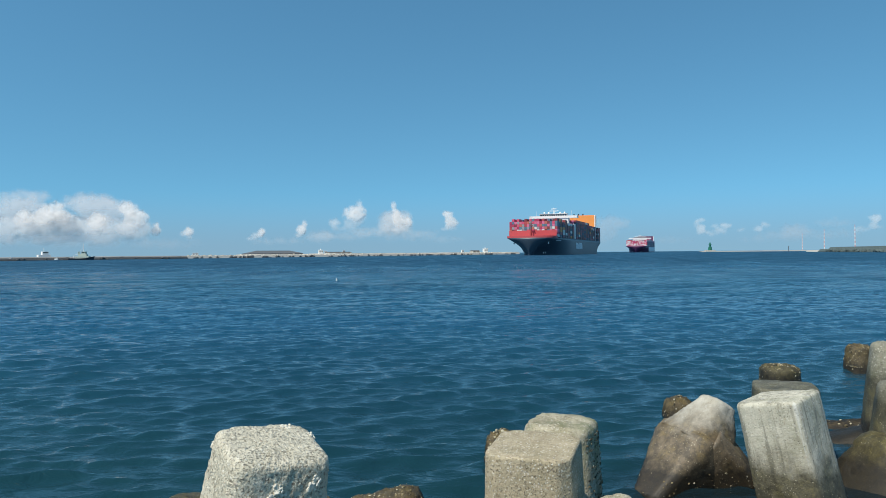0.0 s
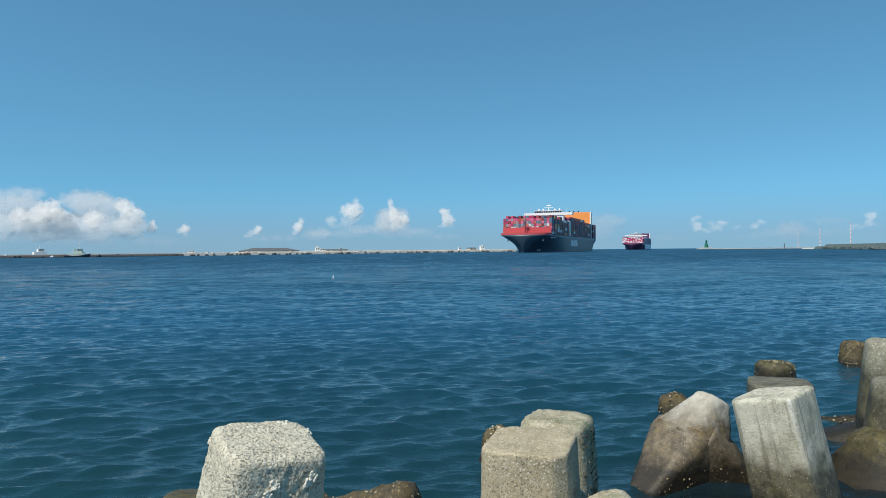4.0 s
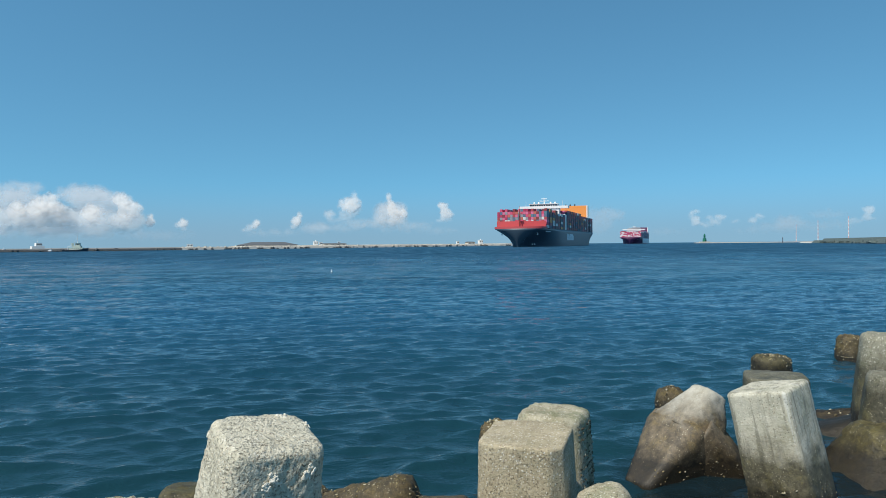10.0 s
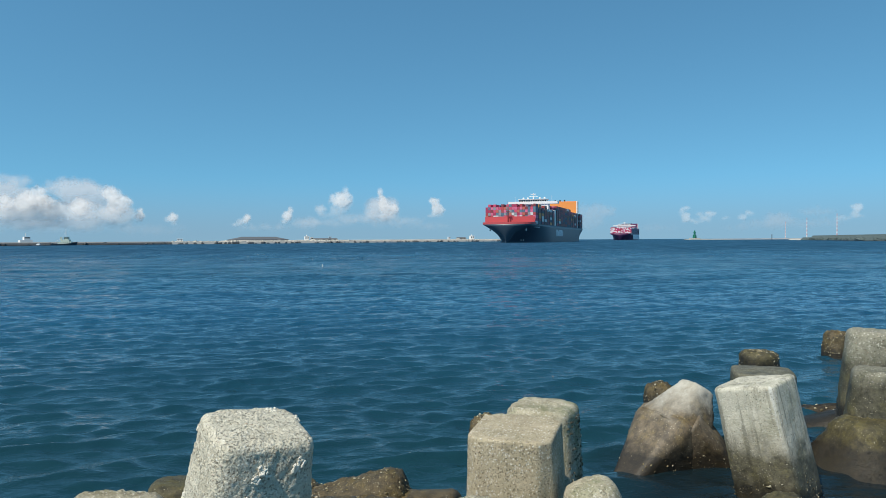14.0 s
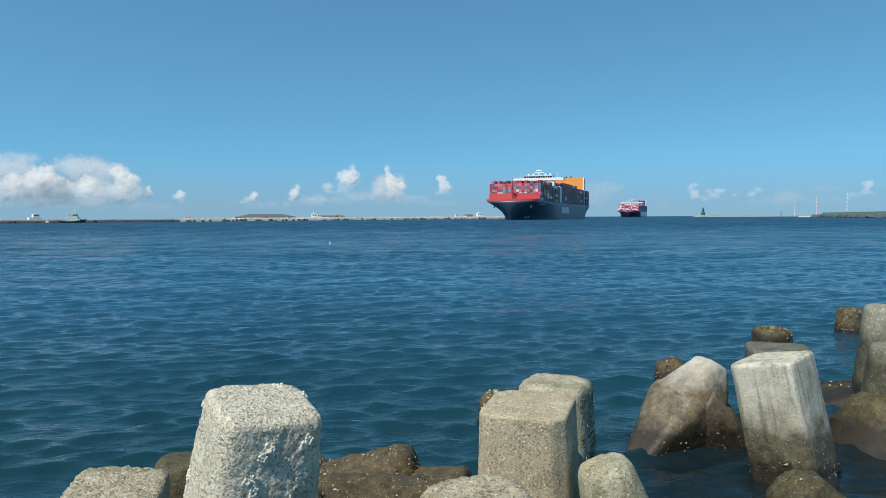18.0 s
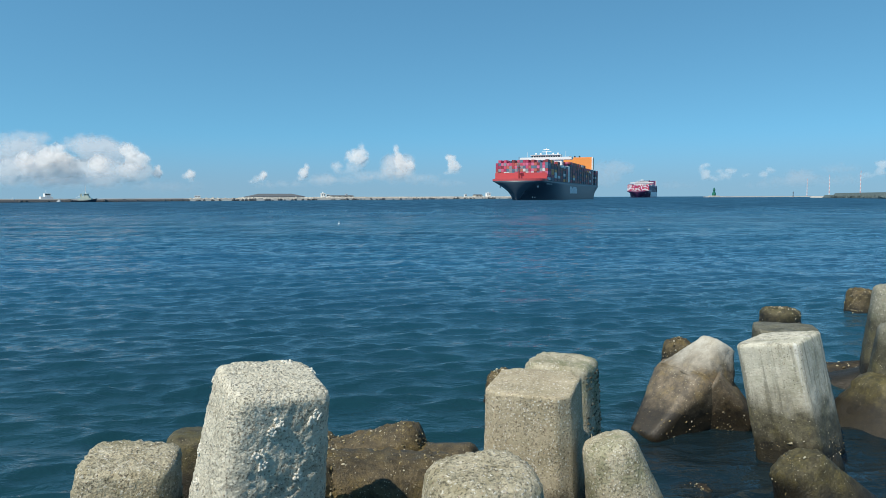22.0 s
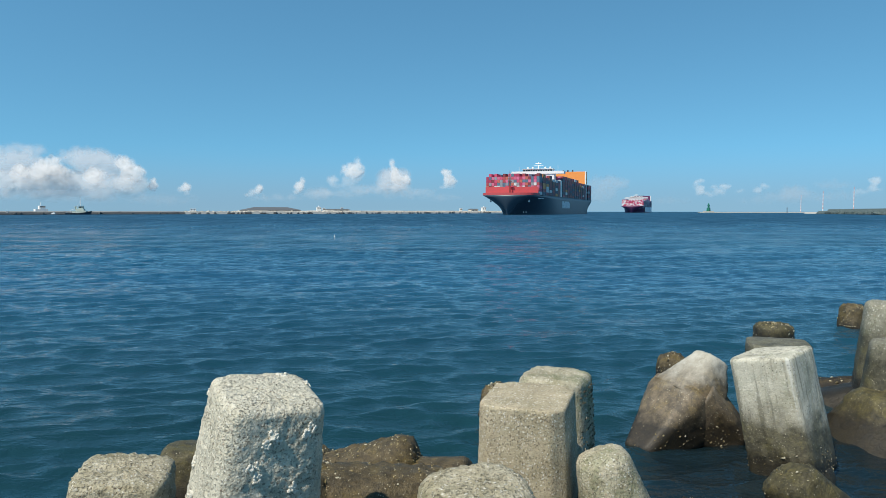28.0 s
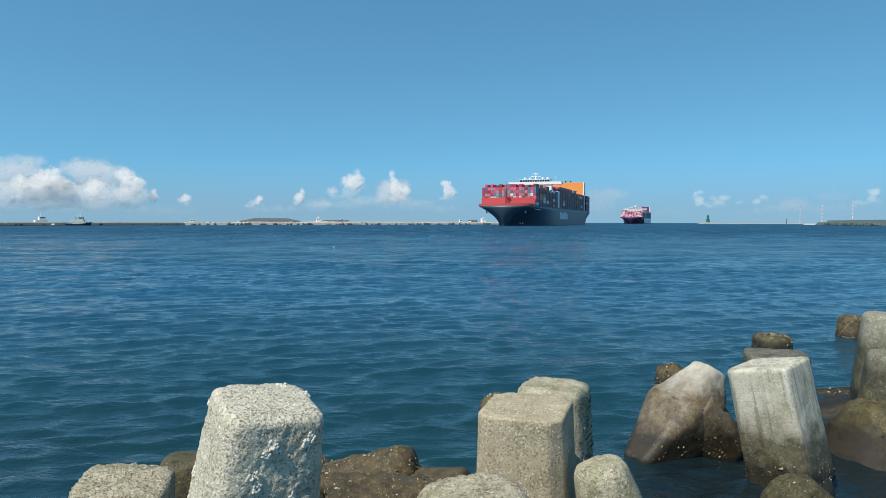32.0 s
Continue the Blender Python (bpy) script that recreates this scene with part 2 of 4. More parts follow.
def sea_material():
    """Clear salt water: greener over the shallows, deep blue in the channel, brightened there in place of sky
    reflection, ruffled by gusts.
    """
    n = Nodes("sea")
    spot = n.tree.nodes.new("ShaderNodeSeparateXYZ")
    geo = n.tree.nodes.new("ShaderNodeNewGeometry")
    n.link(geo.outputs["Position"], spot.inputs[0])
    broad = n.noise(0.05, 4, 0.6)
    # channel blue is lifted to make up for weak sky reflection
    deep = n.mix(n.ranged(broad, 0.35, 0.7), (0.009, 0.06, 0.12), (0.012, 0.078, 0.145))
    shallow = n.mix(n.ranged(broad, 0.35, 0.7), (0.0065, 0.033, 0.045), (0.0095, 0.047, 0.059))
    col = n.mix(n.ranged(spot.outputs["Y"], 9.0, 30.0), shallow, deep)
    # pocket between the blocks: clear shallows over dark rubble, plus the blocks' reflection as colour
    away = n.tree.nodes.new("ShaderNodeVectorMath")
    away.operation = "DISTANCE"
    away.inputs[1].default_value = (5.2, 7.0, 0.0)
    n.link(geo.outputs["Position"], away.inputs[0])
    reach = n.math("ADD", away.outputs["Value"], n.math("MULTIPLY", n.noise(0.6, 3, 0.5), 1.2))
    pocket = n.ranged(reach, 3.3, 4.5, 1.0, 0.0)
    col = n.mix(n.math("MULTIPLY", pocket, 0.94), col, (0.007, 0.015, 0.02))
    # wind ripples on the backs of the waves, in gusts
    gust = n.noise(0.045, 4, 0.6, stretch=(0.5, 1.4, 1.0))
    calm = n.ranged(gust, 0.35, 0.65, 0.55, 1.35)
    ripple = n.noise(4.2, 4, 0.58, stretch=(0.6, 1.25, 1.0), distort=0.4)
    fine = n.noise(13.0, 3, 0.5, stretch=(0.7, 1.2, 1.0), distort=0.3)
    height = n.math("ADD", n.math("MULTIPLY", n.math("MULTIPLY", ripple, calm), 0.065), n.math("MULTIPLY", fine, 0.007))
    # the chop of the open channel
    chop = n.noise(0.8, 6, 0.62, stretch=(0.8, 0.9, 1.0), distort=0.4)
    out_there = n.ranged(spot.outputs["Y"], 18.0, 70.0)
    height = n.math("ADD", height, n.math("MULTIPLY", n.math("MULTIPLY", chop, calm), n.math("MULTIPLY", out_there, 1.7)))
    n.bump(height, 1.0, 0.8)
    streaks = n.noise(0.16, 6, 0.68, stretch=(1.0, 0.22, 1.0), distort=0.3)
    far_rough = n.math("MULTIPLY", n.ranged(spot.outputs["Y"], 45.0, 220.0, 0.0, 0.5), n.ranged(streaks, 0.36, 0.64, 0.45, 1.3))
    rough = n.math("ADD", n.ranged(gust, 0.35, 0.65, 0.05, 0.08), far_rough)
    return n.set(Base_Color=col, Roughness=rough, IOR=1.333)


def cloud_material(name, white, full, thin, base):
    """Sunlit vapour: the cover follows the depth of the vapour, broken up by finer shreds."""
    n = Nodes(name)
    diffuse = n.add("ShaderNodeBsdfDiffuse", Color=(*white, 1))
    # light scattered inside the vapour evens out its shading
    geo = n.tree.nodes.new("ShaderNodeNewGeometry")
    soft = n.tree.nodes.new("ShaderNodeVectorMath")
    soft.operation = "MULTIPLY_ADD"
    soft.inputs[1].default_value = (0.5, 0.5, 0.5)
    soft.inputs[2].default_value = tuple((TO_SUN + Vector((0, -0.5, 0))) * 0.62)
    even = n.tree.nodes.new("ShaderNodeVectorMath")
    even.operation = "NORMALIZE"
    n.link(geo.outputs["Normal"], soft.inputs[0])
    n.link(soft.outputs[0], even.inputs[0])
    n.link(even.outputs[0], diffuse.inputs["Normal"])
    clear = n.tree.nodes.new("ShaderNodeBsdfTransparent")
    spot = n.tree.nodes.new("ShaderNodeSeparateXYZ")
    n.link(n.coord.outputs["Object"], spot.inputs[0])
    where = n.tree.nodes.new("ShaderNodeSeparateXYZ")
    n.link(n.coord.outputs["Generated"], where.inputs[0])
    depth = n.math("MULTIPLY", n.math("ABSOLUTE", spot.outputs["Y"]), 3.5)
    shreds = n.math("MULTIPLY", n.math("SUBTRACT", n.noise(0.022, 7, 0.68, distort=0.6), 0.5), thin * 1.3)
    cover = n.add("ShaderNodeMapRange")
    cover.interpolation_type = "SMOOTHSTEP"
    for slot, value in ((1, 0.0), (2, thin), (3, 0.0), (4, full)):
        cover.inputs[slot].default_value = value
    n.link(n.math("ADD", depth, n.math("MULTIPLY", shreds, n.ranged(depth, 0.0, 12.0))), cover.inputs[0])
    fade = n.ranged(where.outputs["Z"], 0.05, 0.6, base, 1.0)
    final = n.tree.nodes.new("ShaderNodeMixShader")
    n.link(n.math("MULTIPLY", cover.outputs[0], fade), final.inputs[0])
    n.link(clear.outputs[0], final.inputs[1])
    n.link(diffuse.outputs[0], final.inputs[2])
    n.link(final.outputs[0], n.tree.nodes["Material Output"].inputs["Surface"])
    return n.mat


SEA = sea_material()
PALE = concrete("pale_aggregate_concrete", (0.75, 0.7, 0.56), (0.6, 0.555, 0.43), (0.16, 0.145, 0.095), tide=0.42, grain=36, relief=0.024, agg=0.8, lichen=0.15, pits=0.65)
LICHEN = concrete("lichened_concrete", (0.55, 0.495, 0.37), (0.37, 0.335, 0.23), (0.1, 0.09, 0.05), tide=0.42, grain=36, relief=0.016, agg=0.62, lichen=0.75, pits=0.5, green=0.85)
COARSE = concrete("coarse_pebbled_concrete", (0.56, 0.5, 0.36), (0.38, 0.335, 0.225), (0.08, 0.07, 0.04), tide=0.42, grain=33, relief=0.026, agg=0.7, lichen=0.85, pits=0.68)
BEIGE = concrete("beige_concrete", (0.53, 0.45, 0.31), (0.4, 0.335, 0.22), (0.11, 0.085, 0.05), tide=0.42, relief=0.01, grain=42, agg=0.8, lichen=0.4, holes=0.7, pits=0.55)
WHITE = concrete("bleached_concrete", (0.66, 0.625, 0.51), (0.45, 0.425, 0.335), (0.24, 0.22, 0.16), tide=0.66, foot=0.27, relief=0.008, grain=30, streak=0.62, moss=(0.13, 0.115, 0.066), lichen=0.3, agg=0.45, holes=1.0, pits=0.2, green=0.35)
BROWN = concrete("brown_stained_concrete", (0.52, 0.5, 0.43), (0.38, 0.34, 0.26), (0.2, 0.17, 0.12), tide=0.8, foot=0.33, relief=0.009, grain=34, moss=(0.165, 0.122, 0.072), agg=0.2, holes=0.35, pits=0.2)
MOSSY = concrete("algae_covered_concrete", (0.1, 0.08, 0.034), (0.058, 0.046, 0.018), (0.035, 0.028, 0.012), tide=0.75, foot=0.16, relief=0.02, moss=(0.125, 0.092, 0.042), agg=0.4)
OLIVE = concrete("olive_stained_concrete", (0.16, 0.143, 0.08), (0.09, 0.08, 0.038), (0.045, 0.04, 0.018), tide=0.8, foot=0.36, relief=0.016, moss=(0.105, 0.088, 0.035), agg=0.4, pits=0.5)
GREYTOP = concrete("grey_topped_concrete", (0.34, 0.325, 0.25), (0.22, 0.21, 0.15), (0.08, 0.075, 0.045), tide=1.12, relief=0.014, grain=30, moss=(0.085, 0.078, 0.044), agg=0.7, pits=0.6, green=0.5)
SHELL = palette("barnacle_shell", [(0.42, 0.37, 0.24), (0.1, 0.08, 0.04), (0.5, 0.46, 0.34), (0.2, 0.16, 0.07), (0.3, 0.24, 0.12), (0.05, 0.045, 0.03)], 0.8, True)
DARKSHELL = palette("dark_barnacle_crust", [(0.14, 0.11, 0.06), (0.04, 0.035, 0.02), (0.2, 0.17, 0.1), (0.07, 0.06, 0.03), (0.42, 0.38, 0.28)], 0.8, True)


# ---------- building helpers ----------
def finish(bm, name, mat, smooth=False):
    bmesh.ops.recalc_face_normals(bm, faces=bm.faces)
    me = bpy.data.meshes.new(name)
    bm.to_mesh(me)
    bm.free()
    if mat:
        me.materials.append(mat)
    if smooth:
        me.polygons.foreach_set("use_smooth", [True] * len(me.polygons))
    return me


def thing(name, label, category, m=None, group="", kind=""):
    ob = new(name)
    if m is not None:
        ob.matrix_world = m
    return tagged(ob, label, category, group, kind)


def part(name, bm, mat, parent, label="", smooth=False, m=None):
    me = bm if isinstance(bm, bpy.types.Mesh) else finish(bm, name, mat, smooth)
    ob = new(name, me)
    ob.parent = parent
    if m is not None:
        ob.matrix_local = m
    return tagged(ob, label) if label else ob


def box(bm, x0, x1, y0, y1, z0, z1, bevel=0.0):
    m = Matrix.Translation(((x0 + x1) / 2, (y0 + y1) / 2, (z0 + z1) / 2)) @ Matrix.Diagonal((x1 - x0, y1 - y0, z1 - z0, 1))
    made = bmesh.ops.create_cube(bm, size=1, matrix=m)
    if bevel:
        edges = {e for v in made["verts"] for e in v.link_edges}
        bmesh.ops.bevel(bm, geom=list(edges), offset=bevel, segments=2, affect="EDGES", clamp_overlap=True)


def boxes(*dims, bevel=0.0):
    bm = bmesh.new()
    for d in dims:
        box(bm, *d, bevel=bevel)
    return bm


def tube(bm, a, b, r0, r1=None, seg=10):
    a, b = Vector(a), Vector(b)
    axis = b - a
    m = Matrix.Translation((a + b) / 2) @ axis.to_track_quat("Z", "Y").to_matrix().to_4x4()
    bmesh.ops.create_cone(bm, cap_ends=True, segments=seg, radius1=r0, radius2=r0 if r1 is None else r1, depth=axis.length, matrix=m)


def tubes(*rows, seg=10):
    bm = bmesh.new()
    for r in rows:
        tube(bm, *r, seg=seg)
    return bm


def loft(rings, closed=True, cap=True):
    """A bmesh skin over rings of equal count."""
    bm = bmesh.new()
    vs = [[bm.verts.new(p) for p in ring] for ring in rings]
    n = len(rings[0])
    for a, b in zip(vs, vs[1:]):
        for k in range(n if closed else n - 1):
            j = (k + 1) % n
            quad = [a[k], a[j], b[j], b[k]]
            if len({v.co.to_tuple(5) for v in quad}) > 2:
                bm.faces.new(quad)
    if cap:
        bm.faces.new(list(reversed(vs[0])))
        bm.faces.new(vs[-1])
    return bm


# ---------- the sea ----------
def build_sea():
    """One sheet to the horizon, woven finer towards the shore, with short wind waves."""
    near = list(np.arange(12.0, 36.0, 0.052))
    while near[-1] < 4950:
        near.append(near[-1] + max(0.052, (near[-1] - 24) ** 2 / 13500))
    dist = np.array([-900, -250, -60, -10, 4, 10] + near)
    inner = np.linspace(-0.74, 0.74, 621)
    wide = np.array([1.0, 1.3, 1.9, 3.0, 6.0])
    slope = np.concatenate([-wide[::-1], inner, wide])
    gx = slope[None, :] * np.maximum(dist, 60 * (dist < 11) + 1)[:, None]
    gy = np.repeat((dist - 20.0)[:, None], len(slope), 1)
    gz = np.zeros_like(gx)
    sx, sy = np.zeros_like(gx), np.zeros_like(gx)
    cell = np.maximum(np.gradient(dist)[:, None], np.maximum(dist, 1)[:, None] * 0.0024)
    rng = np.random.RandomState(4)
    easing = 1.0 - 0.35 * np.clip((gy - 10.0) / 20.0, 0, 1)
    for k in range(90):
        wl = 0.17 * 1.15 ** (k % 18) * rng.uniform(0.92, 1.08)
        ang = rng.normal(radians(-77), radians(22))
        steep = 0.022 + 0.041 * math.exp(-0.5 * (math.log(wl / 0.47) / 0.6) ** 2)
        amp = steep * wl / 6.2832 * easing
        ph = rng.uniform(0, 6.28)
        arg = 6.2832 / wl * (gx * math.cos(ang) + gy * math.sin(ang)) + ph
        fade = np.clip(1.9 - cell * 5 / wl, 0, 1)
        bunch = 0.75 + 0.7 * np.sin(gx / (wl * 2.3) + ph * 3 + gy / (wl * 5)) * np.sin(gy / (wl * 1.9) + ph * 2)
        gz += amp * fade * bunch * np.sin(arg)
        chop = 0.7 * amp * fade * bunch * np.cos(arg)
        sx += chop * math.cos(ang)
        sy += chop * math.sin(ang)
    # a low swell runs under the wind waves
    for wl, deg, amp in ((3.4, -70, 0.014), (3.9, -97, 0.016), (4.6, -83, 0.02), (5.4, -104, 0.022), (6.3, -68, 0.026), (7.7, -90, 0.03), (9.5, -99, 0.036), (12.0, -76, 0.04), (16.0, -92, 0.045), (27.0, -84, 0.06)):
        arg = 6.2832 / wl * (gx * math.cos(radians(deg)) + gy * math.sin(radians(deg))) + 2.2 * np.sin(gx / (wl * 0.9) + gy / (wl * 4.1) + wl)
        gz += amp * np.clip(1.9 - cell * 5 / wl, 0, 1) * np.clip((gy - 5) / 50, 0.3, 1) * np.sin(arg)
    verts = np.stack([gx + sx, gy + sy, gz], -1).reshape(-1, 3)
    w, h = len(slope), len(dist)
    i = (np.arange(h - 1)[:, None] * w + np.arange(w - 1)[None, :]).ravel()
    faces = np.stack([i, i + 1, i + w + 1, i + w], 1)
    me = bpy.data.meshes.new("water")
    me.from_pydata(verts.tolist(), [], faces.tolist())
    me.polygons.foreach_set("use_smooth", [True] * len(me.polygons))
    me.materials.append(SEA)
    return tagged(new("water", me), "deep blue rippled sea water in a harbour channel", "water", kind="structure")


water = build_sea()

# the wall on which the camera is held, behind and below the view
seawall = new("seawall", finish(boxes((-30, 30, -7, 1.2, -3, 1.3), bevel=0.05), "seawall", PALE))
tagged(seawall, "pale concrete harbour seawall", "seawall", kind="structure")


# ---------- armour blocks ----------
def section(theta, n):
    """Outline of a leg: a rounded square, or past n = 9 a square with cut corners."""
    c, s = abs(math.cos(theta)), abs(math.sin(theta))
    if n > 9:
        return min(1.0 / max(c, s), (2.62 - 0.1 * n) / (c + s))
    return (c ** n + s ** n) ** (-1.0 / n)


def leg_rings(length, r_tip, r_base, n, edge, seg):
    hs = []
    steps = seg // 2 if seg > 100 else seg // 3
    for k in range(steps):
        u = k / (steps - 1)
        h = 0.1 + (length - edge - 0.1) * u
        hs.append((h, r_base + (r_tip - r_base) * u))
    for k in range(1, 5):
        a = math.pi / 2 * k / 4
        hs.append((length - edge + edge * math.sin(a), r_tip - edge + edge * math.cos(a)))
    for k in (0.78, 0.55, 0.32, 0.1):
        hs.append((length + 0.004 * (1 - k), (r_tip - edge) * k))
    rings = []
    for h, r in hs:
        rings.append([Vector((r * section(t, n) * math.cos(t), r * section(t, n) * math.sin(t), h)) for t in (2 * math.pi * k / seg for k in range(seg))])
    return rings


pebble = bmesh.new()
bmesh.ops.create_icosphere(pebble, subdivisions=1, radius=1.0)
SHELL_VERTS = [v.co.copy() for v in pebble.verts]
SHELL_FACES = [tuple(v.index for v in f.verts) for f in pebble.faces]
pebble.free()


def armour_block(tip, up, spin, mat, label, length=1.5, r_tip=0.36, r_base=0.47, n=5.0, edge=0.06, seg=48, rough=0.012, shells=90, band=(-0.05, 0.4), crust=SHELL, clumps=0, others=1.0, side_n=None, turn=60, clump_at=(), shell_size=1.0, core_size=1.12, side=None, legs=()):
    """A four-legged concrete armour block, given by the tip and direction of the leg that stands out."""
    up = Vector(up).normalized()
    rng = random.Random(int(abs(tip[0] * 991 + tip[1] * 37 + tip[2] * 7) * 100))
    ahead = Matrix.Rotation(radians(spin), 3, "Z") @ Vector((1, 0, 0))
    if abs(up.z) < 0.6:
        ahead = Vector((0, math.sin(radians(spin)), math.cos(radians(spin))))
    yv = up.cross(ahead).normalized()
    m = Matrix.Translation(Vector(tip) - up * length) @ Matrix((yv.cross(up), yv, up)).transposed().to_4x4()
    ways = [Matrix.Identity(4)] + [pose(0, 0, 0, 0, 0, 120 * k + turn) @ pose(0, 0, 0, 0, 109.47) for k in range(3)]
    if legs:
        turned = m.to_3x3().inverted()
        ways = [Matrix.Identity(4)]
        for way, _ in legs:
            z = Vector(way).normalized()
            x = (Vector((0, 0, 1)) - z * z.z).normalized()
            ways.append((turned @ Matrix((x, z.cross(x), z)).transposed()).to_4x4())
    off = Vector((rng.uniform(0, 50), rng.uniform(0, 50), rng.uniform(0, 50)))
    block = thing("armour_block", label, "armour block", m, "concrete armour blocks along the shore")
    spots = []
    fine_seg = seg
    for w, way in enumerate(ways):
        me_bm = bmesh.new()
        seg = fine_seg if w == 0 else min(fine_seg, 48)
        long = length if w == 0 else legs[w - 1][1] if legs else length * others
        slim = 0.62 if w and others < 0.25 else 1.0
        rings = leg_rings(long, r_tip * slim, r_base * slim, n if w == 0 else (side_n or n), edge, seg)
        vs = []
        for ring in rings:
            row = []
            for p in ring:
                q = way @ p
                d = noise.noise(q * 2.3 + off) * rough * 0.6 + noise.noise(q * 9 + off) * rough * 0.5 + noise.noise(q * 26 + off) * rough * 0.65 + noise.noise(q * 55 + off) * rough * 0.6
                radial = Vector((p.x, p.y, 0.35 * p.z)).normalized()
                row.append(me_bm.verts.new(q + (way.to_3x3() @ radial) * d))
            vs.append(row)
        for a, b in zip(vs, vs[1:]):
            for k in range(seg):
                j = (k + 1) % seg
                me_bm.faces.new((a[k], a[j], b[j], b[k]))
        me_bm.faces.new(vs[-1])
        me_bm.faces.new(list(reversed(vs[0])))
        me_bm.normal_update()
        spots += [(m @ f.calc_center_median(), (m.to_3x3() @ f.normal).normalized()) for f in me_bm.faces]
        part("leg", me_bm, mat, block, smooth=True)
    core = bmesh.new()
    bmesh.ops.create_icosphere(core, subdivisions=3, radius=r_base * core_size)
    part("core", core, mat, block, smooth=True)
    low = [s for s in spots if band[0] < s[0].z < band[1] and (side is None or s[1].dot(Vector(side)) > 0.6)]
    high = [s for s in spots if s[0].z > 0.7 and s[1].z > -0.3 and s[1].y < 0.2]
    verts, faces = [], []
    inv = m.inverted()
    seeds = []
    for _ in range(shells // 7 if low else 0):
        c = rng.choice(low)
        near = [s for s in low if (s[0] - c[0]).length < 0.13]
        seeds += [(rng.choice(near), shell_size * (rng.uniform(0.003, 0.006) + 0.012 * rng.random() ** 4)) for _ in range(rng.randint(4, 26))]
    for c in clump_at:
        near = sorted(spots, key=lambda s: (s[0] - Vector(c)).length)[:14]
        seeds += [(rng.choice(near), rng.uniform(0.005, 0.009) + 0.012 * rng.random() ** 2) for _ in range(30)]
    for _ in range(clumps):
        c = rng.choice(high)
        near = [s for s in high if (s[0] - c[0]).length < 0.12] or [c]
        seeds += [(rng.choice(near), rng.uniform(0.006, 0.015)) for _ in range(14)]
    for (p, nrm), r in seeds:
        p = p + Vector((rng.uniform(-0.012, 0.012), rng.uniform(-0.012, 0.012), rng.uniform(-0.012, 0.012)))
        q = Matrix.Translation(p) @ nrm.to_track_quat("Z", "Y").to_matrix().to_4x4() @ pose(0, 0, 0, rng.uniform(-20, 20), rng.uniform(-20, 20), rng.uniform(0, 90))
        q = inv @ q @ Matrix.Diagonal((r * rng.uniform(0.7, 1.5), r * rng.uniform(0.6, 1.1), r * rng.uniform(0.4, 0.8), 1))
        base = len(verts)
        verts += [q @ v for v in SHELL_VERTS]
        faces += [tuple(base + k for k in f) for f in SHELL_FACES]
    if seeds:
        skin = bpy.data.meshes.new("barnacle_crust")
        skin.from_pydata(verts, [], faces)
        skin.materials.append(crust)
        tagged(part("barnacle_crust", skin, None, block, "clusters of small barnacle shells"), kind="stuff")
    return block


# white crusts on the front of the large block
CRUSTS = ((-1.17, 4.52, 1.42), (-1.13, 4.54, 1.48), (-1.1, 4.52, 1.45), (-0.87, 4.58, 1.45), (-0.85, 4.6, 1.47), (-1.25, 4.47, 1.27), (-1.20, 4.44, 1.18), (-0.91, 4.47, 1.04), (-1.79, 4.88, 1.16), (-1.78, 4.81, 0.94), (-1.66, 4.95, 1.66), (-1.0, 5.1, 1.66), (-1.2, 5.15, 1.67))
PALESHELL = paint("white_shell_crust", (0.74, 0.7, 0.6), 0.9, 0.2, (0.5, 0.46, 0.38), 30.0, 0.01)
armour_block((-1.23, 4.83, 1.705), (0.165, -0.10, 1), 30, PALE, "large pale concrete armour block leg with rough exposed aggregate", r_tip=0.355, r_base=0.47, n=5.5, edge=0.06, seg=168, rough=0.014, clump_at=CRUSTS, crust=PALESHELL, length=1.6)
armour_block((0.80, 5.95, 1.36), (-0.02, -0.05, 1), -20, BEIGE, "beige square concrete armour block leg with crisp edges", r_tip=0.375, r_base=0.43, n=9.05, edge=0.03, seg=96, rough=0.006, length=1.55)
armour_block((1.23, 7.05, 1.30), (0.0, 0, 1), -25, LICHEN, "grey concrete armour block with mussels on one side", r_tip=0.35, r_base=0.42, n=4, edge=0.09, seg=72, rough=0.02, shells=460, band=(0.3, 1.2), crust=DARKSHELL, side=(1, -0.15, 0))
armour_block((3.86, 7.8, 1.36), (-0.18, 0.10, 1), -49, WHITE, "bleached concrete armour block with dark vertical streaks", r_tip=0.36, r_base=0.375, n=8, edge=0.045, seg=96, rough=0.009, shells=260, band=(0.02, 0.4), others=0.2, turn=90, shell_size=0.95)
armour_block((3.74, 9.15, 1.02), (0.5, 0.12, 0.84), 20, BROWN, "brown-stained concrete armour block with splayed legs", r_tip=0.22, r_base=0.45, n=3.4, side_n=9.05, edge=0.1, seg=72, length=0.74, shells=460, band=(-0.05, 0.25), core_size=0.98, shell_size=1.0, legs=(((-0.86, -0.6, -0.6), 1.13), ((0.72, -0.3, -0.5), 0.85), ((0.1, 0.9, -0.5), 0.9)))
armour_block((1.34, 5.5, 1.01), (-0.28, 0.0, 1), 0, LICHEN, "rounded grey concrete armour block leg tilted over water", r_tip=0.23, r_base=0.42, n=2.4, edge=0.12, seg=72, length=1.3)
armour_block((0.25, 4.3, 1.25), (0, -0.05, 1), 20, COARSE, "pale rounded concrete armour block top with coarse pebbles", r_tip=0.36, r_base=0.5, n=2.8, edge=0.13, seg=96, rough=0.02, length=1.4)
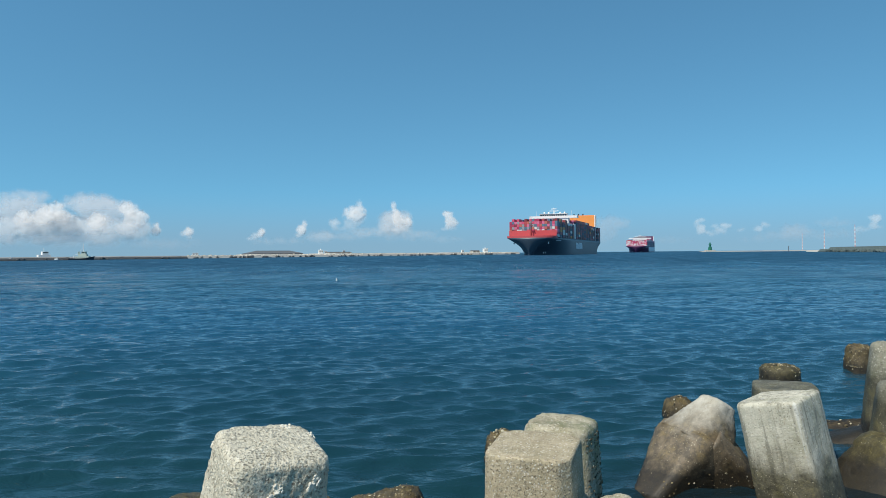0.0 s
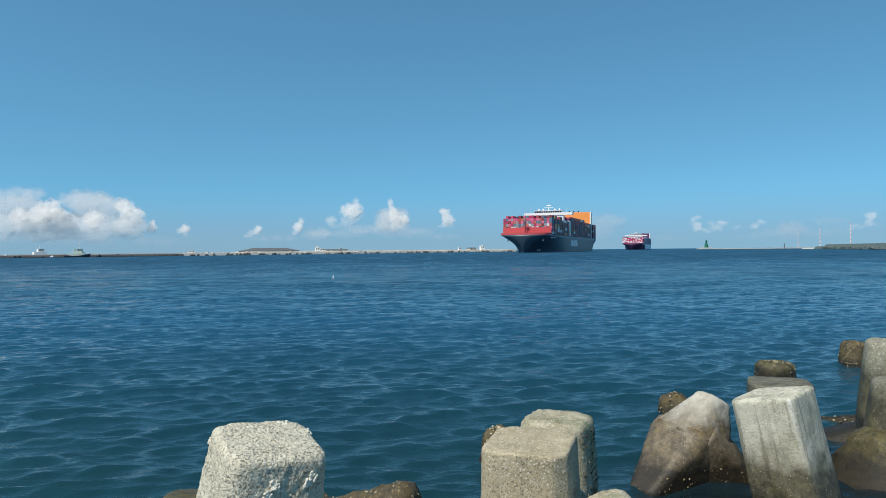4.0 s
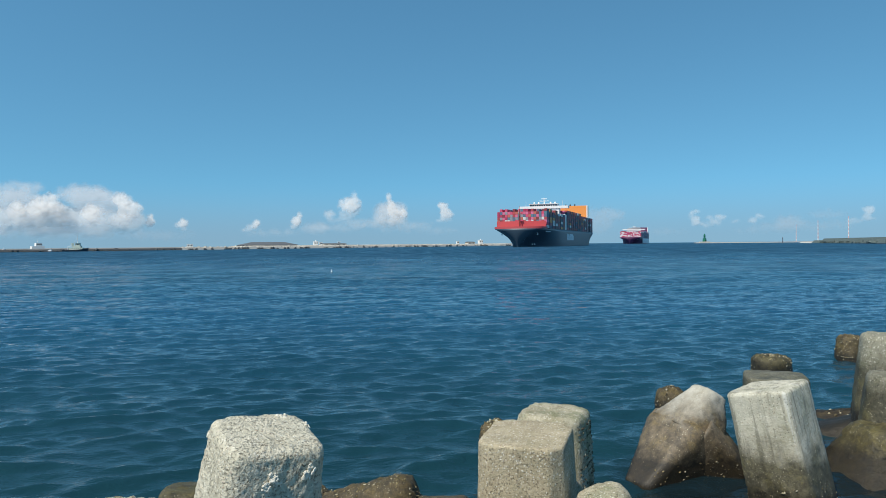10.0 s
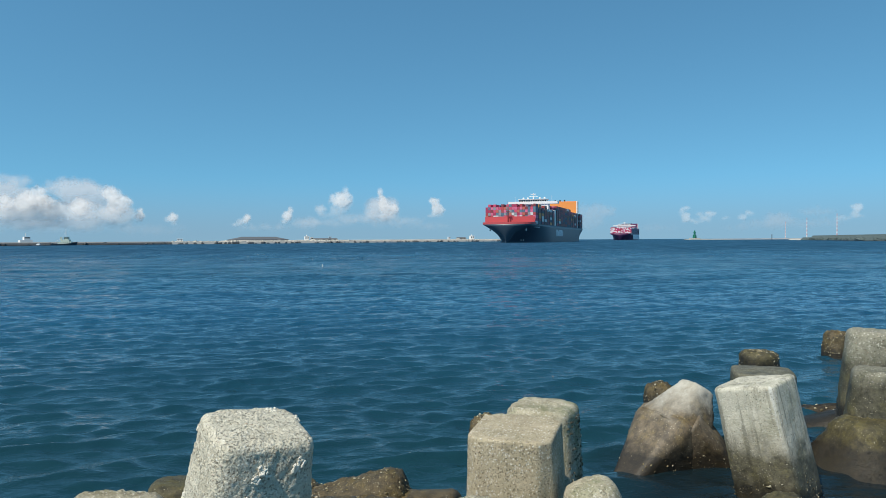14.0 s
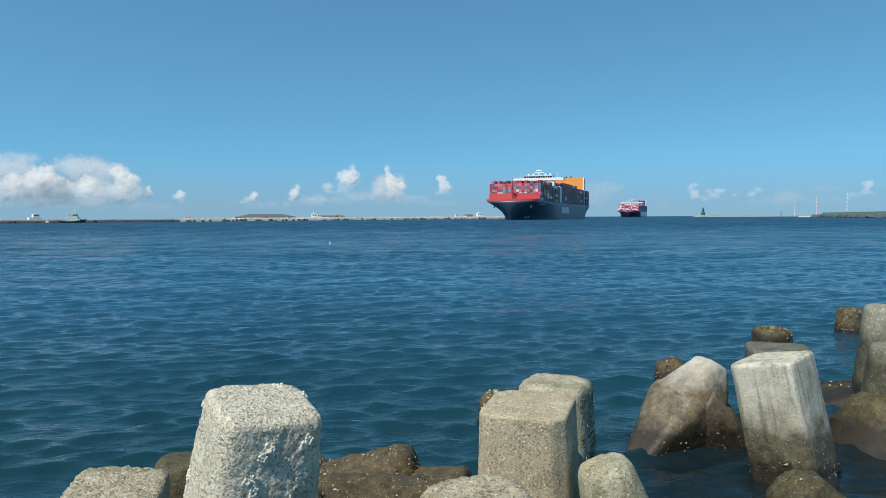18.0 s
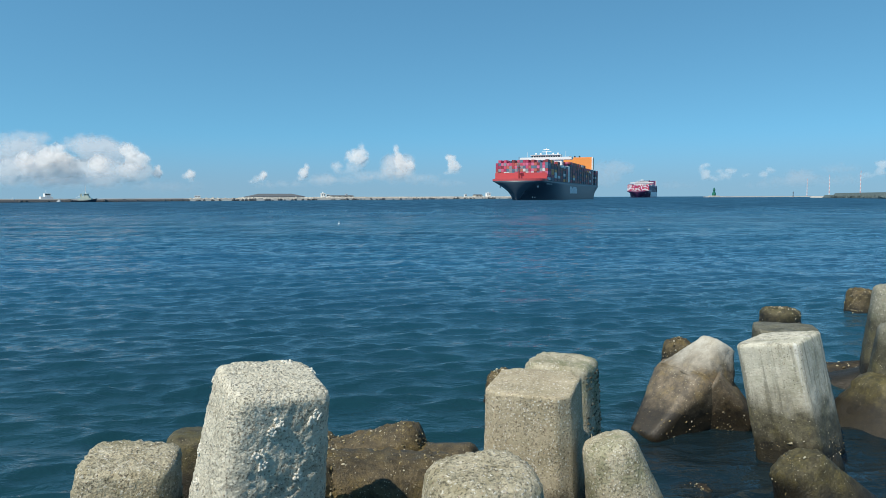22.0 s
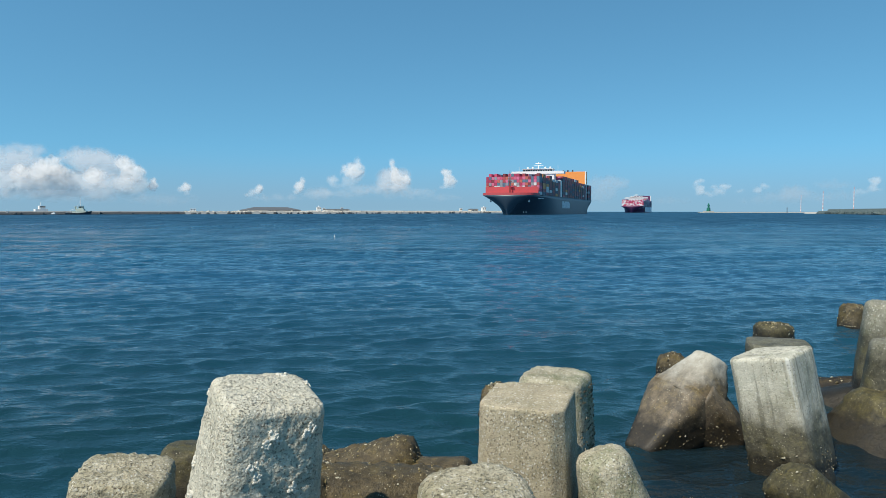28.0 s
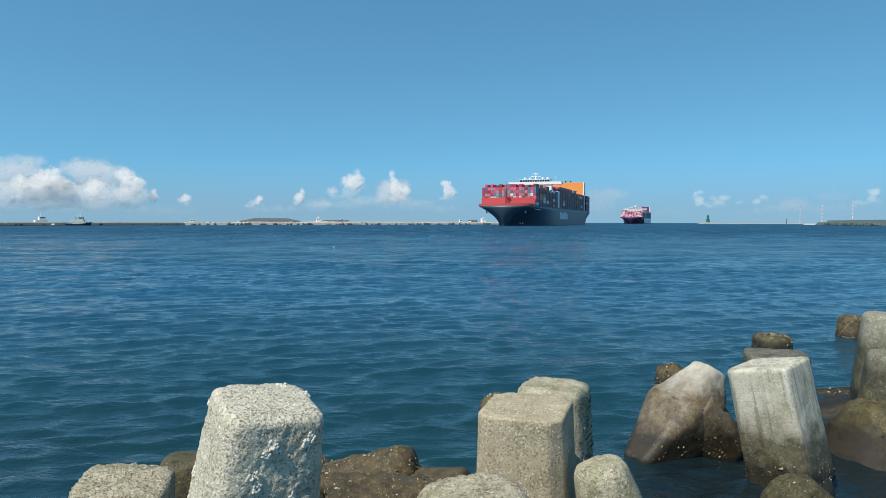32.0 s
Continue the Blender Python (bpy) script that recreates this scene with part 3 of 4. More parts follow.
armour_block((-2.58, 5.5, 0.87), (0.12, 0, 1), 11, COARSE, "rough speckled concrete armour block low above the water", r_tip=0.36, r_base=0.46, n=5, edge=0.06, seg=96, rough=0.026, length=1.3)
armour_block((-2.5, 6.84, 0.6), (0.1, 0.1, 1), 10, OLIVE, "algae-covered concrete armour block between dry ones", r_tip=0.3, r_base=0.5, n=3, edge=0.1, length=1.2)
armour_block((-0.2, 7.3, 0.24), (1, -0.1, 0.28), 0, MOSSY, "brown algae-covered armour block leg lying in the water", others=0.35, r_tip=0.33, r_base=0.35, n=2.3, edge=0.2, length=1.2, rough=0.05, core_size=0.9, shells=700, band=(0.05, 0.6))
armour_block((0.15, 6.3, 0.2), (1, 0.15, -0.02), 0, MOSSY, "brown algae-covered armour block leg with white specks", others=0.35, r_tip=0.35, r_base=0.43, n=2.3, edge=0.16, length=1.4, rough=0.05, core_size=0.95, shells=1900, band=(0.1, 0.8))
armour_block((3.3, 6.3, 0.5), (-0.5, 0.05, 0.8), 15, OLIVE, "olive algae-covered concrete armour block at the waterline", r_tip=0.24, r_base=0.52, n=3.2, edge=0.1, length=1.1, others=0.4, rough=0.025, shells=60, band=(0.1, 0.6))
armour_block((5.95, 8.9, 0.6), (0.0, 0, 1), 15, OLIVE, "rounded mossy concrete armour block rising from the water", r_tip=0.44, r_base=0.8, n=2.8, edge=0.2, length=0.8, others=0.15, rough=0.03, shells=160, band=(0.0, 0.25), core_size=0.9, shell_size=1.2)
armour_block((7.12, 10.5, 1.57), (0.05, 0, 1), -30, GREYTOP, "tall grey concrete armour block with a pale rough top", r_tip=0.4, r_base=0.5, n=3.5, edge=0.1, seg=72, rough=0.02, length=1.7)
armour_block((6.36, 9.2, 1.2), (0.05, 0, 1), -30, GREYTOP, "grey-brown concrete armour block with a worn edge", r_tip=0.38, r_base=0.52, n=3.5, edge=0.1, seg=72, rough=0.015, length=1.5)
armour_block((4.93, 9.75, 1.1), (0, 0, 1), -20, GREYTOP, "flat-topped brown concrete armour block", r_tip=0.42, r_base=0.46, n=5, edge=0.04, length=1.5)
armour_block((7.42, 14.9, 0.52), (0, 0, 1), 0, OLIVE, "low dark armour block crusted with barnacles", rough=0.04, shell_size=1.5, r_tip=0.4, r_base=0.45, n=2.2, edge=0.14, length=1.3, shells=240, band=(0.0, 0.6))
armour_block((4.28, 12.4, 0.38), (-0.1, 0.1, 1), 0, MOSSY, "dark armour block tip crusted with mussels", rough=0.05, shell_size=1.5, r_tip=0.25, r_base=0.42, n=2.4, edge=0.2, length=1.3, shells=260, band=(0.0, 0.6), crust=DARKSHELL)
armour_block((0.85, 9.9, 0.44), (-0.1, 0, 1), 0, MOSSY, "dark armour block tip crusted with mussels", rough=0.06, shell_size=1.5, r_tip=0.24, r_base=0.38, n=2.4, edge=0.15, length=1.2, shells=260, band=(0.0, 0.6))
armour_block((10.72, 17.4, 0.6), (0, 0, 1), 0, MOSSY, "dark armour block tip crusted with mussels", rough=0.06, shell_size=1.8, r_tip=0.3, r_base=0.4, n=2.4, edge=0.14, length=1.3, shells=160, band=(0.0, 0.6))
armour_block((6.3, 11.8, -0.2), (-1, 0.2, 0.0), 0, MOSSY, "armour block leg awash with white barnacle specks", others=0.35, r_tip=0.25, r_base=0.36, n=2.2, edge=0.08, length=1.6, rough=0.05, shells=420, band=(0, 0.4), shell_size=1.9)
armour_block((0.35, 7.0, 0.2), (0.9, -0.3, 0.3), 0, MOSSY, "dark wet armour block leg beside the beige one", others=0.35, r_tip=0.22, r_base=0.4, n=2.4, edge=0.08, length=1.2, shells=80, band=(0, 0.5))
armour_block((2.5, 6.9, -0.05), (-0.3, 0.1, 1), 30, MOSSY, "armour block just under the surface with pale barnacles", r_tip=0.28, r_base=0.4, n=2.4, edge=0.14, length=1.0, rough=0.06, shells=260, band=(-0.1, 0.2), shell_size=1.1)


# ---------- container ships ----------
def hull_point(s, z, length, beam, top):
    """Half breadth of the hull s metres behind the stem at height z."""
    u = max(0.0, min(1.0, z / top))
    start = 7.0 * (1 - u) ** 1.4
    deck = 1 - (1 - min(max(s - start, 0) / 19.0, 1)) ** 3.4
    deck = math.sqrt(deck)
    line = min(max(s - start, 0) / 105.0, 1)
    line = math.sin(line * math.pi / 2) ** 0.85
    b = line + (deck - line) * u ** 1.7
    aft = max(0.0, (s - length * 0.86) / (length * 0.14))
    b *= 1 - 0.45 * aft ** 2 * (1 - u) ** 1.3
    return beam / 2 * b


def hull_band(length, beam, z0, z1, top, s1=None, steps=5, out=0.0):
    end = s1 or length
    ss = sorted(set([0.02, 0.3, 0.8, 1.6, 2.6, 4, 6, 8, 10, 13, 16, 20, 25, 30, 36, 44, 52, 62, 75, 90, 105, 130, 170, 210, 250, 280, 295, 310, 320, 330, 336]) | {end})
    ss = [s for s in ss if s <= end]
    bm = bmesh.new()
    rows = []
    for k in range(steps + 1):
        z = z0 + (z1 - z0) * k / steps
        u = max(0.0, min(1.0, z / top))
        start = 7.0 * (1 - u) ** 1.4
        row = []
        for side in (1, -1):
            line = [bm.verts.new((-max(s, start + s * 0.9 if s < 8 else s), side * (hull_point(max(s, start + s * 0.9 if s < 8 else s), z, length, beam, top) + out), z)) for s in ss]
            row.append(line)
        rows.append(row)
    for a, b in zip(rows, rows[1:]):
        for side in (0, 1):
            for k in range(len(ss) - 1):
                bm.faces.new((a[side][k], a[side][k + 1], b[side][k + 1], b[side][k]))
        bm.faces.new((a[0][0], b[0][0], b[1][0], a[1][0]))
        bm.faces.new((a[0][-1], b[0][-1], b[1][-1], a[1][-1]))
    for row, flip in ((rows[-1], False), (rows[0], True)):
        for k in range(len(ss) - 1):
            bm.faces.new((row[0][k], row[0][k + 1], row[1][k + 1], row[1][k]))
    return bm


def container_mesh(name, mat, l=12.2, w=2.44, h=2.59):
    bm = boxes((-l, 0, -w / 2, w / 2, 0, h), bevel=0.06)
    return finish(bm, name, mat)


def container_ship(label, hull_mat, top_mat, side_mat, funnel_mat, front_cols, side_cols, m, name_bars, tiers_front=7, panels=True):
    L, B, DECK, RAIL = 340.0, 48.0, 16.8, 24.2
    ship = thing("container_ship", label, "container ship", m, "loaded container ships")
    part("hull", hull_band(L, B, -2.0, DECK, DECK, steps=10), hull_mat, ship, "dark painted steel hull", smooth=True)
    part("bow_bulwark", hull_band(L, B, DECK + 0.02, DECK + 1.9, DECK, s1=25, steps=2), top_mat, ship, "red painted steel bulwark" if panels else "")
    for side in (1, -1) if panels else ():
        rings = [[Vector((-17.5 - dx, 0.15 * side, DECK - 0.1)), Vector((-17.5 - dx, 0.15 * side, RAIL)), Vector((-20.5 - dx, side * 23.6, RAIL)), Vector((-20.5 - dx, side * 23.6, DECK - 0.1))] for dx in (0, 0.5)]
        part("breakwater_panel", loft(rings), top_mat, ship, "red painted steel breakwater on the bow")
        for k in range(5):
            y = side * (3 + 4.6 * k)
            part("panel_stiffener", boxes((-20.2 - k * 0.4, -18.2 - k * 0.55, y - 0.12, y + 0.12, DECK, RAIL - 0.5)), top_mat, ship)
    part("side_deck_strip", boxes((-L + 1, -40, -B / 2 + 0.3, B / 2 - 0.3, DECK, DECK + 0.6), bevel=0.1), side_mat, ship)
    # name on the port side as plain bars
    rng = random.Random(3)
    x = -132.0
    while x > -172 and name_bars:
        wide = rng.choice((2.2, 3.0, 3.4))
        tall = rng.choice((5.4, 7.0, 7.0))
        part("name_bar", boxes((x - wide, x, B / 2 - 0.05, B / 2 + 0.12, 6.2, 6.2 + tall)), name_bars, ship)
        x -= wide + rng.choice((0.9, 1.3))
    # anchors and draught marks
    for side in (1, -1):
        y = side * (hull_point(14, 12.5, L, B, DECK) + 0.25)
        part("anchor", tubes(((-14, y, 11.0), (-14, y, 14.0), 0.5), ((-15.3, y, 11.4), (-12.7, y, 11.4), 0.45), seg=8), WHITEPAINT, ship, "pale anchor in its hawse")
    # small marks at the waterline and a name strip on the bow
    for side in (1, -1):
        for k in range(2):
            y = side * (hull_point(26 + 4 * k, 2.6, L, B, DECK) + 0.05)
            part("thruster_mark", boxes((-27.2 - 4 * k, -25.4 - 4 * k, y - 0.25, y + 0.25, 1.7, 3.6)), WHITEPAINT, ship)
        for k in range(9):
            y = side * (hull_point(30 + 2.2 * k, 14.6, L, B, DECK) + 0.02)
            part("name_bar", boxes((-31.4 - 2.2 * k, -30 - 2.2 * k, y - 0.12, y + 0.12, 14.0, 15.3)), NAMEPAINT, ship)
    # foremast
    mast = part("foremast", tubes(((-14, 0, DECK), (-14, 0, 35), 0.7, 0.35), ((-14, -2.4, 31), (-14, 2.4, 31), 0.22), ((-14, 0, 35), (-14, 0, 38), 0.15), seg=8), RUST, ship)
    part("mast_platform", boxes((-15.2, -12.8, -1.5, 1.5, 28.6, 29.0)), RUST, mast)
    # containers
    front = container_mesh("container", front_cols)
    side_me = container_mesh("side_container", side_cols)
    z0 = DECK + 0.7
    bays = [-23 - 14.4 * k for k in range(7)] + [-134.5 - 14.4 * k for k in range(11)] + [-310, -324.3]
    rng = random.Random(8)
    for k, bx in enumerate(bays):
        tiers = tiers_front if k == 0 else (7 if k < 7 else 8 if k < 18 else 7) - (1 if rng.random() < 0.25 else 0)
        cols = 19
        bm = bmesh.new()
        for c in range(cols):
            y = (c - (cols - 1) / 2) * 2.52
            high = tiers - (1 if rng.random() < (0.12 if k else 0.3) else 0)
            for r in range(high):
                z = z0 + r * 2.62
                if k == 0:
                    part("container", front, None, ship, m=pose(bx, y, z))
                elif c == cols - 1:
                    part("container", side_me, None, ship, m=pose(bx, y, z))
                else:
                    box(bm, bx - 12.2, bx, y - 1.22, y + 1.22, z, z + 2.59)
        if len(bm.verts):
            tagged(part("container_stack", bm, STACK, ship, "stacked shipping containers in mixed colours"), kind="stuff")
        # lashing bridge between bays
        if k:
            part("lashing_bridge", boxes((bx + 0.4, bx + 1.4, -24.2, -23.4, z0, z0 + 14), (bx + 0.4, bx + 1.4, 23.4, 24.2, z0, z0 + 14), (bx + 0.4, bx + 1.4, -24.2, 24.2, z0 + 10, z0 + 10.7)), side_mat, ship)
    # bridge house forward
    bx = -124.0
    part("deckhouse", boxes((bx - 9, bx, -23.5, 23.5, DECK, 34.0), (bx - 9, bx, -17, 17, 34.02, 40.7), bevel=0.3), WHITEPAINT, ship, "white deckhouse")
    part("bridge_wing", boxes((bx - 7, bx + 1, -27, 27, 40.7, 42.2), (bx - 7, bx + 1, -27, -26.6, 42.2, 43.4), (bx - 7, bx + 1, 26.6, 27, 42.2, 43.4), (bx + 0.6, bx + 1, -27, 27, 42.2, 43.4)), WHITEPAINT, ship, "white bridge wings")
    wheel = part("wheelhouse", boxes((bx - 10, bx, -15, 15, 42.2, 45.4), (bx - 11, bx + 0.8, -15.8, 15.8, 45.4, 46.0), bevel=0.15), WHITEPAINT, ship, "white wheelhouse")
    for k in range(12):
        y = -13.75 + 2.5 * k
        part("bridge_window", boxes((bx + 0.0, bx + 0.12, y - 1.0, y + 1.0, 43.4, 44.9)), GLASS, wheel)
    part("radar_mast", tubes(((bx - 5, 0, 46.0), (bx - 5, 0, 52.8), 0.7, 0.4), ((bx - 5, -5, 49.2), (bx - 5, 5, 49.2), 0.25), ((bx - 4, -3, 51.4), (bx - 4, 3, 51.4), 0.35), seg=8), WHITEPAINT, ship)
    for y in (-11, -6, 7, 12):
        bm = bmesh.new()
        bmesh.ops.create_icosphere(bm, subdivisions=2, radius=1.1, matrix=Matrix.Translation((bx - 5, y, 47.1)))
        part("satellite_dome", bm, WHITEPAINT, ship, smooth=True)
    for y in (-20, 20):
        part("whip_antenna", tubes(((bx - 4, y, 43.2), (bx - 4, y, 49.2), 0.12), seg=6), WHITEPAINT, ship)
    # funnel casing aft
    fx = -292.0
    part("engine_casing", boxes((fx - 14, fx, -20, 22.5, DECK, 36), bevel=0.2), WHITEPAINT, ship)
    fun = part("funnel", boxes((fx - 13, fx - 1, -19, 23, 36.02, 52.0), bevel=0.5), funnel_mat, ship, "broad funnel casing")
    part("funnel_edge", boxes((fx - 1, fx - 0.2, 22.2, 23.6, DECK, 52.2)), WHITEPAINT, fun)
    for y in (-6, 0, 6):
        part("exhaust_pipe", tubes(((fx - 7, y, 52), (fx - 7, y, 54.2), 0.9), seg=10), DARKMETAL, fun)
    part("stern_rail", boxes((-L, -L + 0.3, -23, 23, DECK, DECK + 1.2)), side_mat, ship)
    return ship


HULL_NAVY = paint("navy_hull_paint", (0.045, 0.072, 0.1), 0.42, 0.3, (0.06, 0.06, 0.06), 0.05)
HULL_MAGENTA = paint("magenta_hull_paint", (0.12, 0.03, 0.09), 0.45, 0.3, (0.1, 0.06, 0.08), 0.05)
RED_TOP = paint("red_bulwark_paint", (0.52, 0.075, 0.08), 0.5, 0.3, (0.22, 0.06, 0.05), 0.08)
GREYSIDE = paint("grey_steel_paint", (0.1, 0.11, 0.13), 0.5, 0.3, (0.12, 0.08, 0.06), 0.1)
WHITEPAINT = paint("white_ship_paint", (0.8, 0.8, 0.78), 0.4, 0.15, (0.5, 0.42, 0.32), 0.1)
ORANGE = paint("orange_funnel_paint", (0.82, 0.31, 0.07), 0.45, 0.12, (0.5, 0.2, 0.05), 0.06)
RUST = paint("rust_red_paint", (0.24, 0.04, 0.035), 0.6, 0.3, (0.12, 0.05, 0.03), 0.3)
DARKMETAL = paint("dark_metal", (0.03, 0.03, 0.03), 0.5, 0.2, (0.08, 0.06, 0.05), 0.5)
BLUEHULL = paint("tug_hull_paint", (0.015, 0.03, 0.05), 0.5, 0.3, (0.08, 0.05, 0.04), 0.4)
NAMEPAINT = paint("pale_name_paint", (0.8, 0.82, 0.84), 0.5, 0.3, (0.2, 0.2, 0.2), 0.2)
GLASS = Nodes("dark_window_glass").set(Base_Color=(0.01, 0.015, 0.02), Roughness=0.06)
MIXED = ((0.45, 0.07, 0.08), (0.62, 0.14, 0.24), (0.1, 0.16, 0.24), (0.4, 0.06, 0.07), (0.64, 0.16, 0.28), (0.28, 0.29, 0.32), (0.1, 0.2, 0.26), (0.6, 0.08, 0.16), (0.22, 0.04, 0.05), (0.5, 0.14, 0.1))
FRONT = palette("front_container_paint", MIXED + ((0.65, 0.66, 0.66), (0.4, 0.04, 0.1)))
DARKSIDE = ((0.36, 0.06, 0.06), (0.06, 0.08, 0.14), (0.3, 0.06, 0.05), (0.24, 0.04, 0.07), (0.45, 0.07, 0.09), (0.08, 0.09, 0.12), (0.28, 0.1, 0.05), (0.7, 0.7, 0.7), (0.2, 0.05, 0.08), (0.4, 0.06, 0.08), (0.8, 0.3, 0.07), (0.3, 0.06, 0.06), (0.16, 0.05, 0.06))
SIDE = palette("side_container_paint", DARKSIDE)
STACK = palette("stack_container_paint", MIXED, per_island=True)
PINKWHITE = palette("pink_and_white_container_paint", ((0.7, 0.68, 0.7), (0.5, 0.03, 0.16), (0.66, 0.64, 0.66), (0.45, 0.04, 0.12), (0.55, 0.06, 0.1), (0.7, 0.66, 0.68)))

PALESIDE = palette("pale_side_container_paint", ((0.5, 0.4, 0.46), (0.3, 0.2, 0.3), (0.42, 0.12, 0.22), (0.55, 0.5, 0.55), (0.25, 0.22, 0.32), (0.4, 0.3, 0.4)))

HEADING = -110.6
ship_lead = container_ship("large navy container ship with a red bow and stacked cargo", HULL_NAVY, RED_TOP, GREYSIDE, ORANGE, FRONT, SIDE, pose(61, 589, 0, 0, 0, HEADING), NAMEPAINT)
ship_far = container_ship("distant magenta container ship with pink and white cargo", HULL_MAGENTA, HULL_MAGENTA, GREYSIDE, HULL_MAGENTA, PINKWHITE, PALESIDE, pose(438, 1545, 0, 0, 0, HEADING) @ Matrix.Diagonal((1, 1, 0.84, 1)), None, panels=False)

part("pale_side_panel", boxes((-332, -74, 23.98, 24.14, 2.0, 15.6)), NAMEPAINT, ship_far, "pale painted side of the hull")


# ---------- far shore: breakwaters, sheds, beacon, masts ----------
# east breakwater: blue-green haze of distance is mixed into both base colours
GREYROCK = concrete("hazed_grey_breakwater_rock", (0.1, 0.14, 0.135), (0.065, 0.095, 0.095), (0.06, 0.075, 0.075), tide=0.2, grain=3.0, relief=0.1)
CREST = paint("hazed_weathered_crest_concrete", (0.17, 0.21, 0.195), 0.9, 0.4, (0.1, 0.12, 0.1), 0.1, 0.04)
ROCK = concrete("dark_breakwater_rock", (0.09, 0.095, 0.1), (0.05, 0.054, 0.06), (0.03, 0.03, 0.03), tide=0.2, grain=3.0, relief=0.1)
QUAY = paint("pale_quay_concrete", (0.56, 0.52, 0.45), 0.85, 0.45, (0.2, 0.17, 0.14), 0.15, 0.05)
SAND = paint("sandy_fill", (0.36, 0.345, 0.32), 0.95, 0.4, (0.17, 0.155, 0.13), 0.03, 0.1)
ROOF = paint("grey_shed_roof", (0.12, 0.13, 0.14), 0.7, 0.3, (0.07, 0.06, 0.05), 0.2)
GREEN = paint("green_beacon_paint", (0.01, 0.16, 0.1), 0.5, 0.2, (0.05, 0.08, 0.05), 0.3)
REDPAINT = paint("red_mast_paint", (0.68, 0.4, 0.4), 0.5, 0.2, (0.4, 0.2, 0.16), 0.3)


def run(name, a, b, half, z0, z1, mat, label, category="", batter=0.0, lift=0.0):
    """A long bank between two points of the plan, with an uneven crest."""
    a, b = Vector((*a, 0)), Vector((*b, 0))
    along = (b - a).normalized()
    side = Vector((-along.y, along.x, 0))
    count = max(2, int((b - a).length / 6))
    rings = []
    for k in range(count + 1):
        p = a + (b - a) * k / count
        up = z1 + lift * (noise.noise(Vector((k * 0.37, z1, half))) + 0.6 * noise.noise(Vector((k * 1.3, z1, 2))))
        rings.append([p - side * (half + batter) + Vector((0, 0, z0)), p - side * half + Vector((0, 0, up)), p + side * half + Vector((0, 0, up)), p + side * (half + batter) + Vector((0, 0, z0))])
    return tagged(new(name, finish(loft(rings), name, mat)), label, category, kind="structure")


def riprap(name, a, b, count, size, z, mat, label, seed, spread=2.0):
    """Heaped rocks along the foot of a breakwater."""
    rng = random.Random(seed)
    a, b = Vector((*a, 0)), Vector((*b, 0))
    bm = bmesh.new()
    for _ in range(count):
        p = a + (b - a) * rng.random() + Vector((rng.uniform(-spread, spread), rng.uniform(-spread, spread), z + rng.uniform(-0.5, 0.5)))
        m = Matrix.Translation(p) @ pose(0, 0, 0, rng.uniform(0, 360), rng.uniform(0, 360), 0) @ Matrix.Diagonal((rng.uniform(0.6, 1.4), rng.uniform(0.6, 1.2), rng.uniform(0.5, 1.0), 1))
        bmesh.ops.create_cube(bm, size=size * rng.uniform(0.6, 1.3), matrix=m)
    return tagged(new(name, finish(bm, name, mat)), label, "rocks", kind="stuff")


run("breakwater_west", (-480, 362), (-240, 640), 5, -2, 1.9, ROCK, "long low dark stone harbour breakwater", "breakwater", 3, 0.2)
run("breakwater_wall", (-240, 640), (112, 1046), 5, -2, 2.1, QUAY, "long low pale concrete breakwater", "breakwater", 2, 0.25)
run("ground_west", (-520, 420), (-220, 760), 40, -2, 2.6, SAND, "sandy reclaimed land behind the breakwater", "ground", 3, 0.3)
run("ground_east", (-215, 762), (105, 1090), 26, -2, 3.4, QUAY, "pale reclaimed land behind the breakwater", "ground", 3, 0.5)
riprap("riprap", (-478, 358), (-238, 636), 300, 1.7, 0.4, ROCK, "dark stone riprap at the breakwater foot", 5)
riprap("riprap", (-236, 634), (114, 1042), 170, 2.4, 0.3, ROCK, "dark boulders along the pale breakwater foot", 6, 3.0)
riprap("riprap", (-238, 644), (112, 1050), 420, 2.0, 1.7, QUAY, "pale heaped armour stones on the breakwater crest", 9, 3.5)
run("breakwater_east", (494, 850), (380, 520), 7, -2, 5.0, GREYROCK, "grey rubble breakwater with a flat crest", "breakwater", 6, 0.4)
run("breakwater_crest", (490, 850), (378, 526), 3, 4.4, 5.9, CREST, "weathered grey-green crest wall along the rubble breakwater", "crest wall", 0.2, 0.05)
run("breakwater_tip", (545, 1000), (496, 854), 6, -2, 1.5, QUAY, "low pale rubble tip of the breakwater", "breakwater", 4, 0.5)
run("breakwater_shoulder", (516, 915), (493, 848), 5, -2, 3.4, GREYROCK, "low grey rubble shoulder of the breakwater", "breakwater", 5, 0.6)
run("breakwater_far", (588, 1540), (1040, 1560), 5, -2, 1.8, SAND, "low grey far breakwater below the beacon", "breakwater", 3, 0.3)
riprap("riprap", (486, 850), (376, 530), 380, 2.4, 1.2, GREYROCK, "grey heaped stones on the rubble breakwater", 7, 4.0)


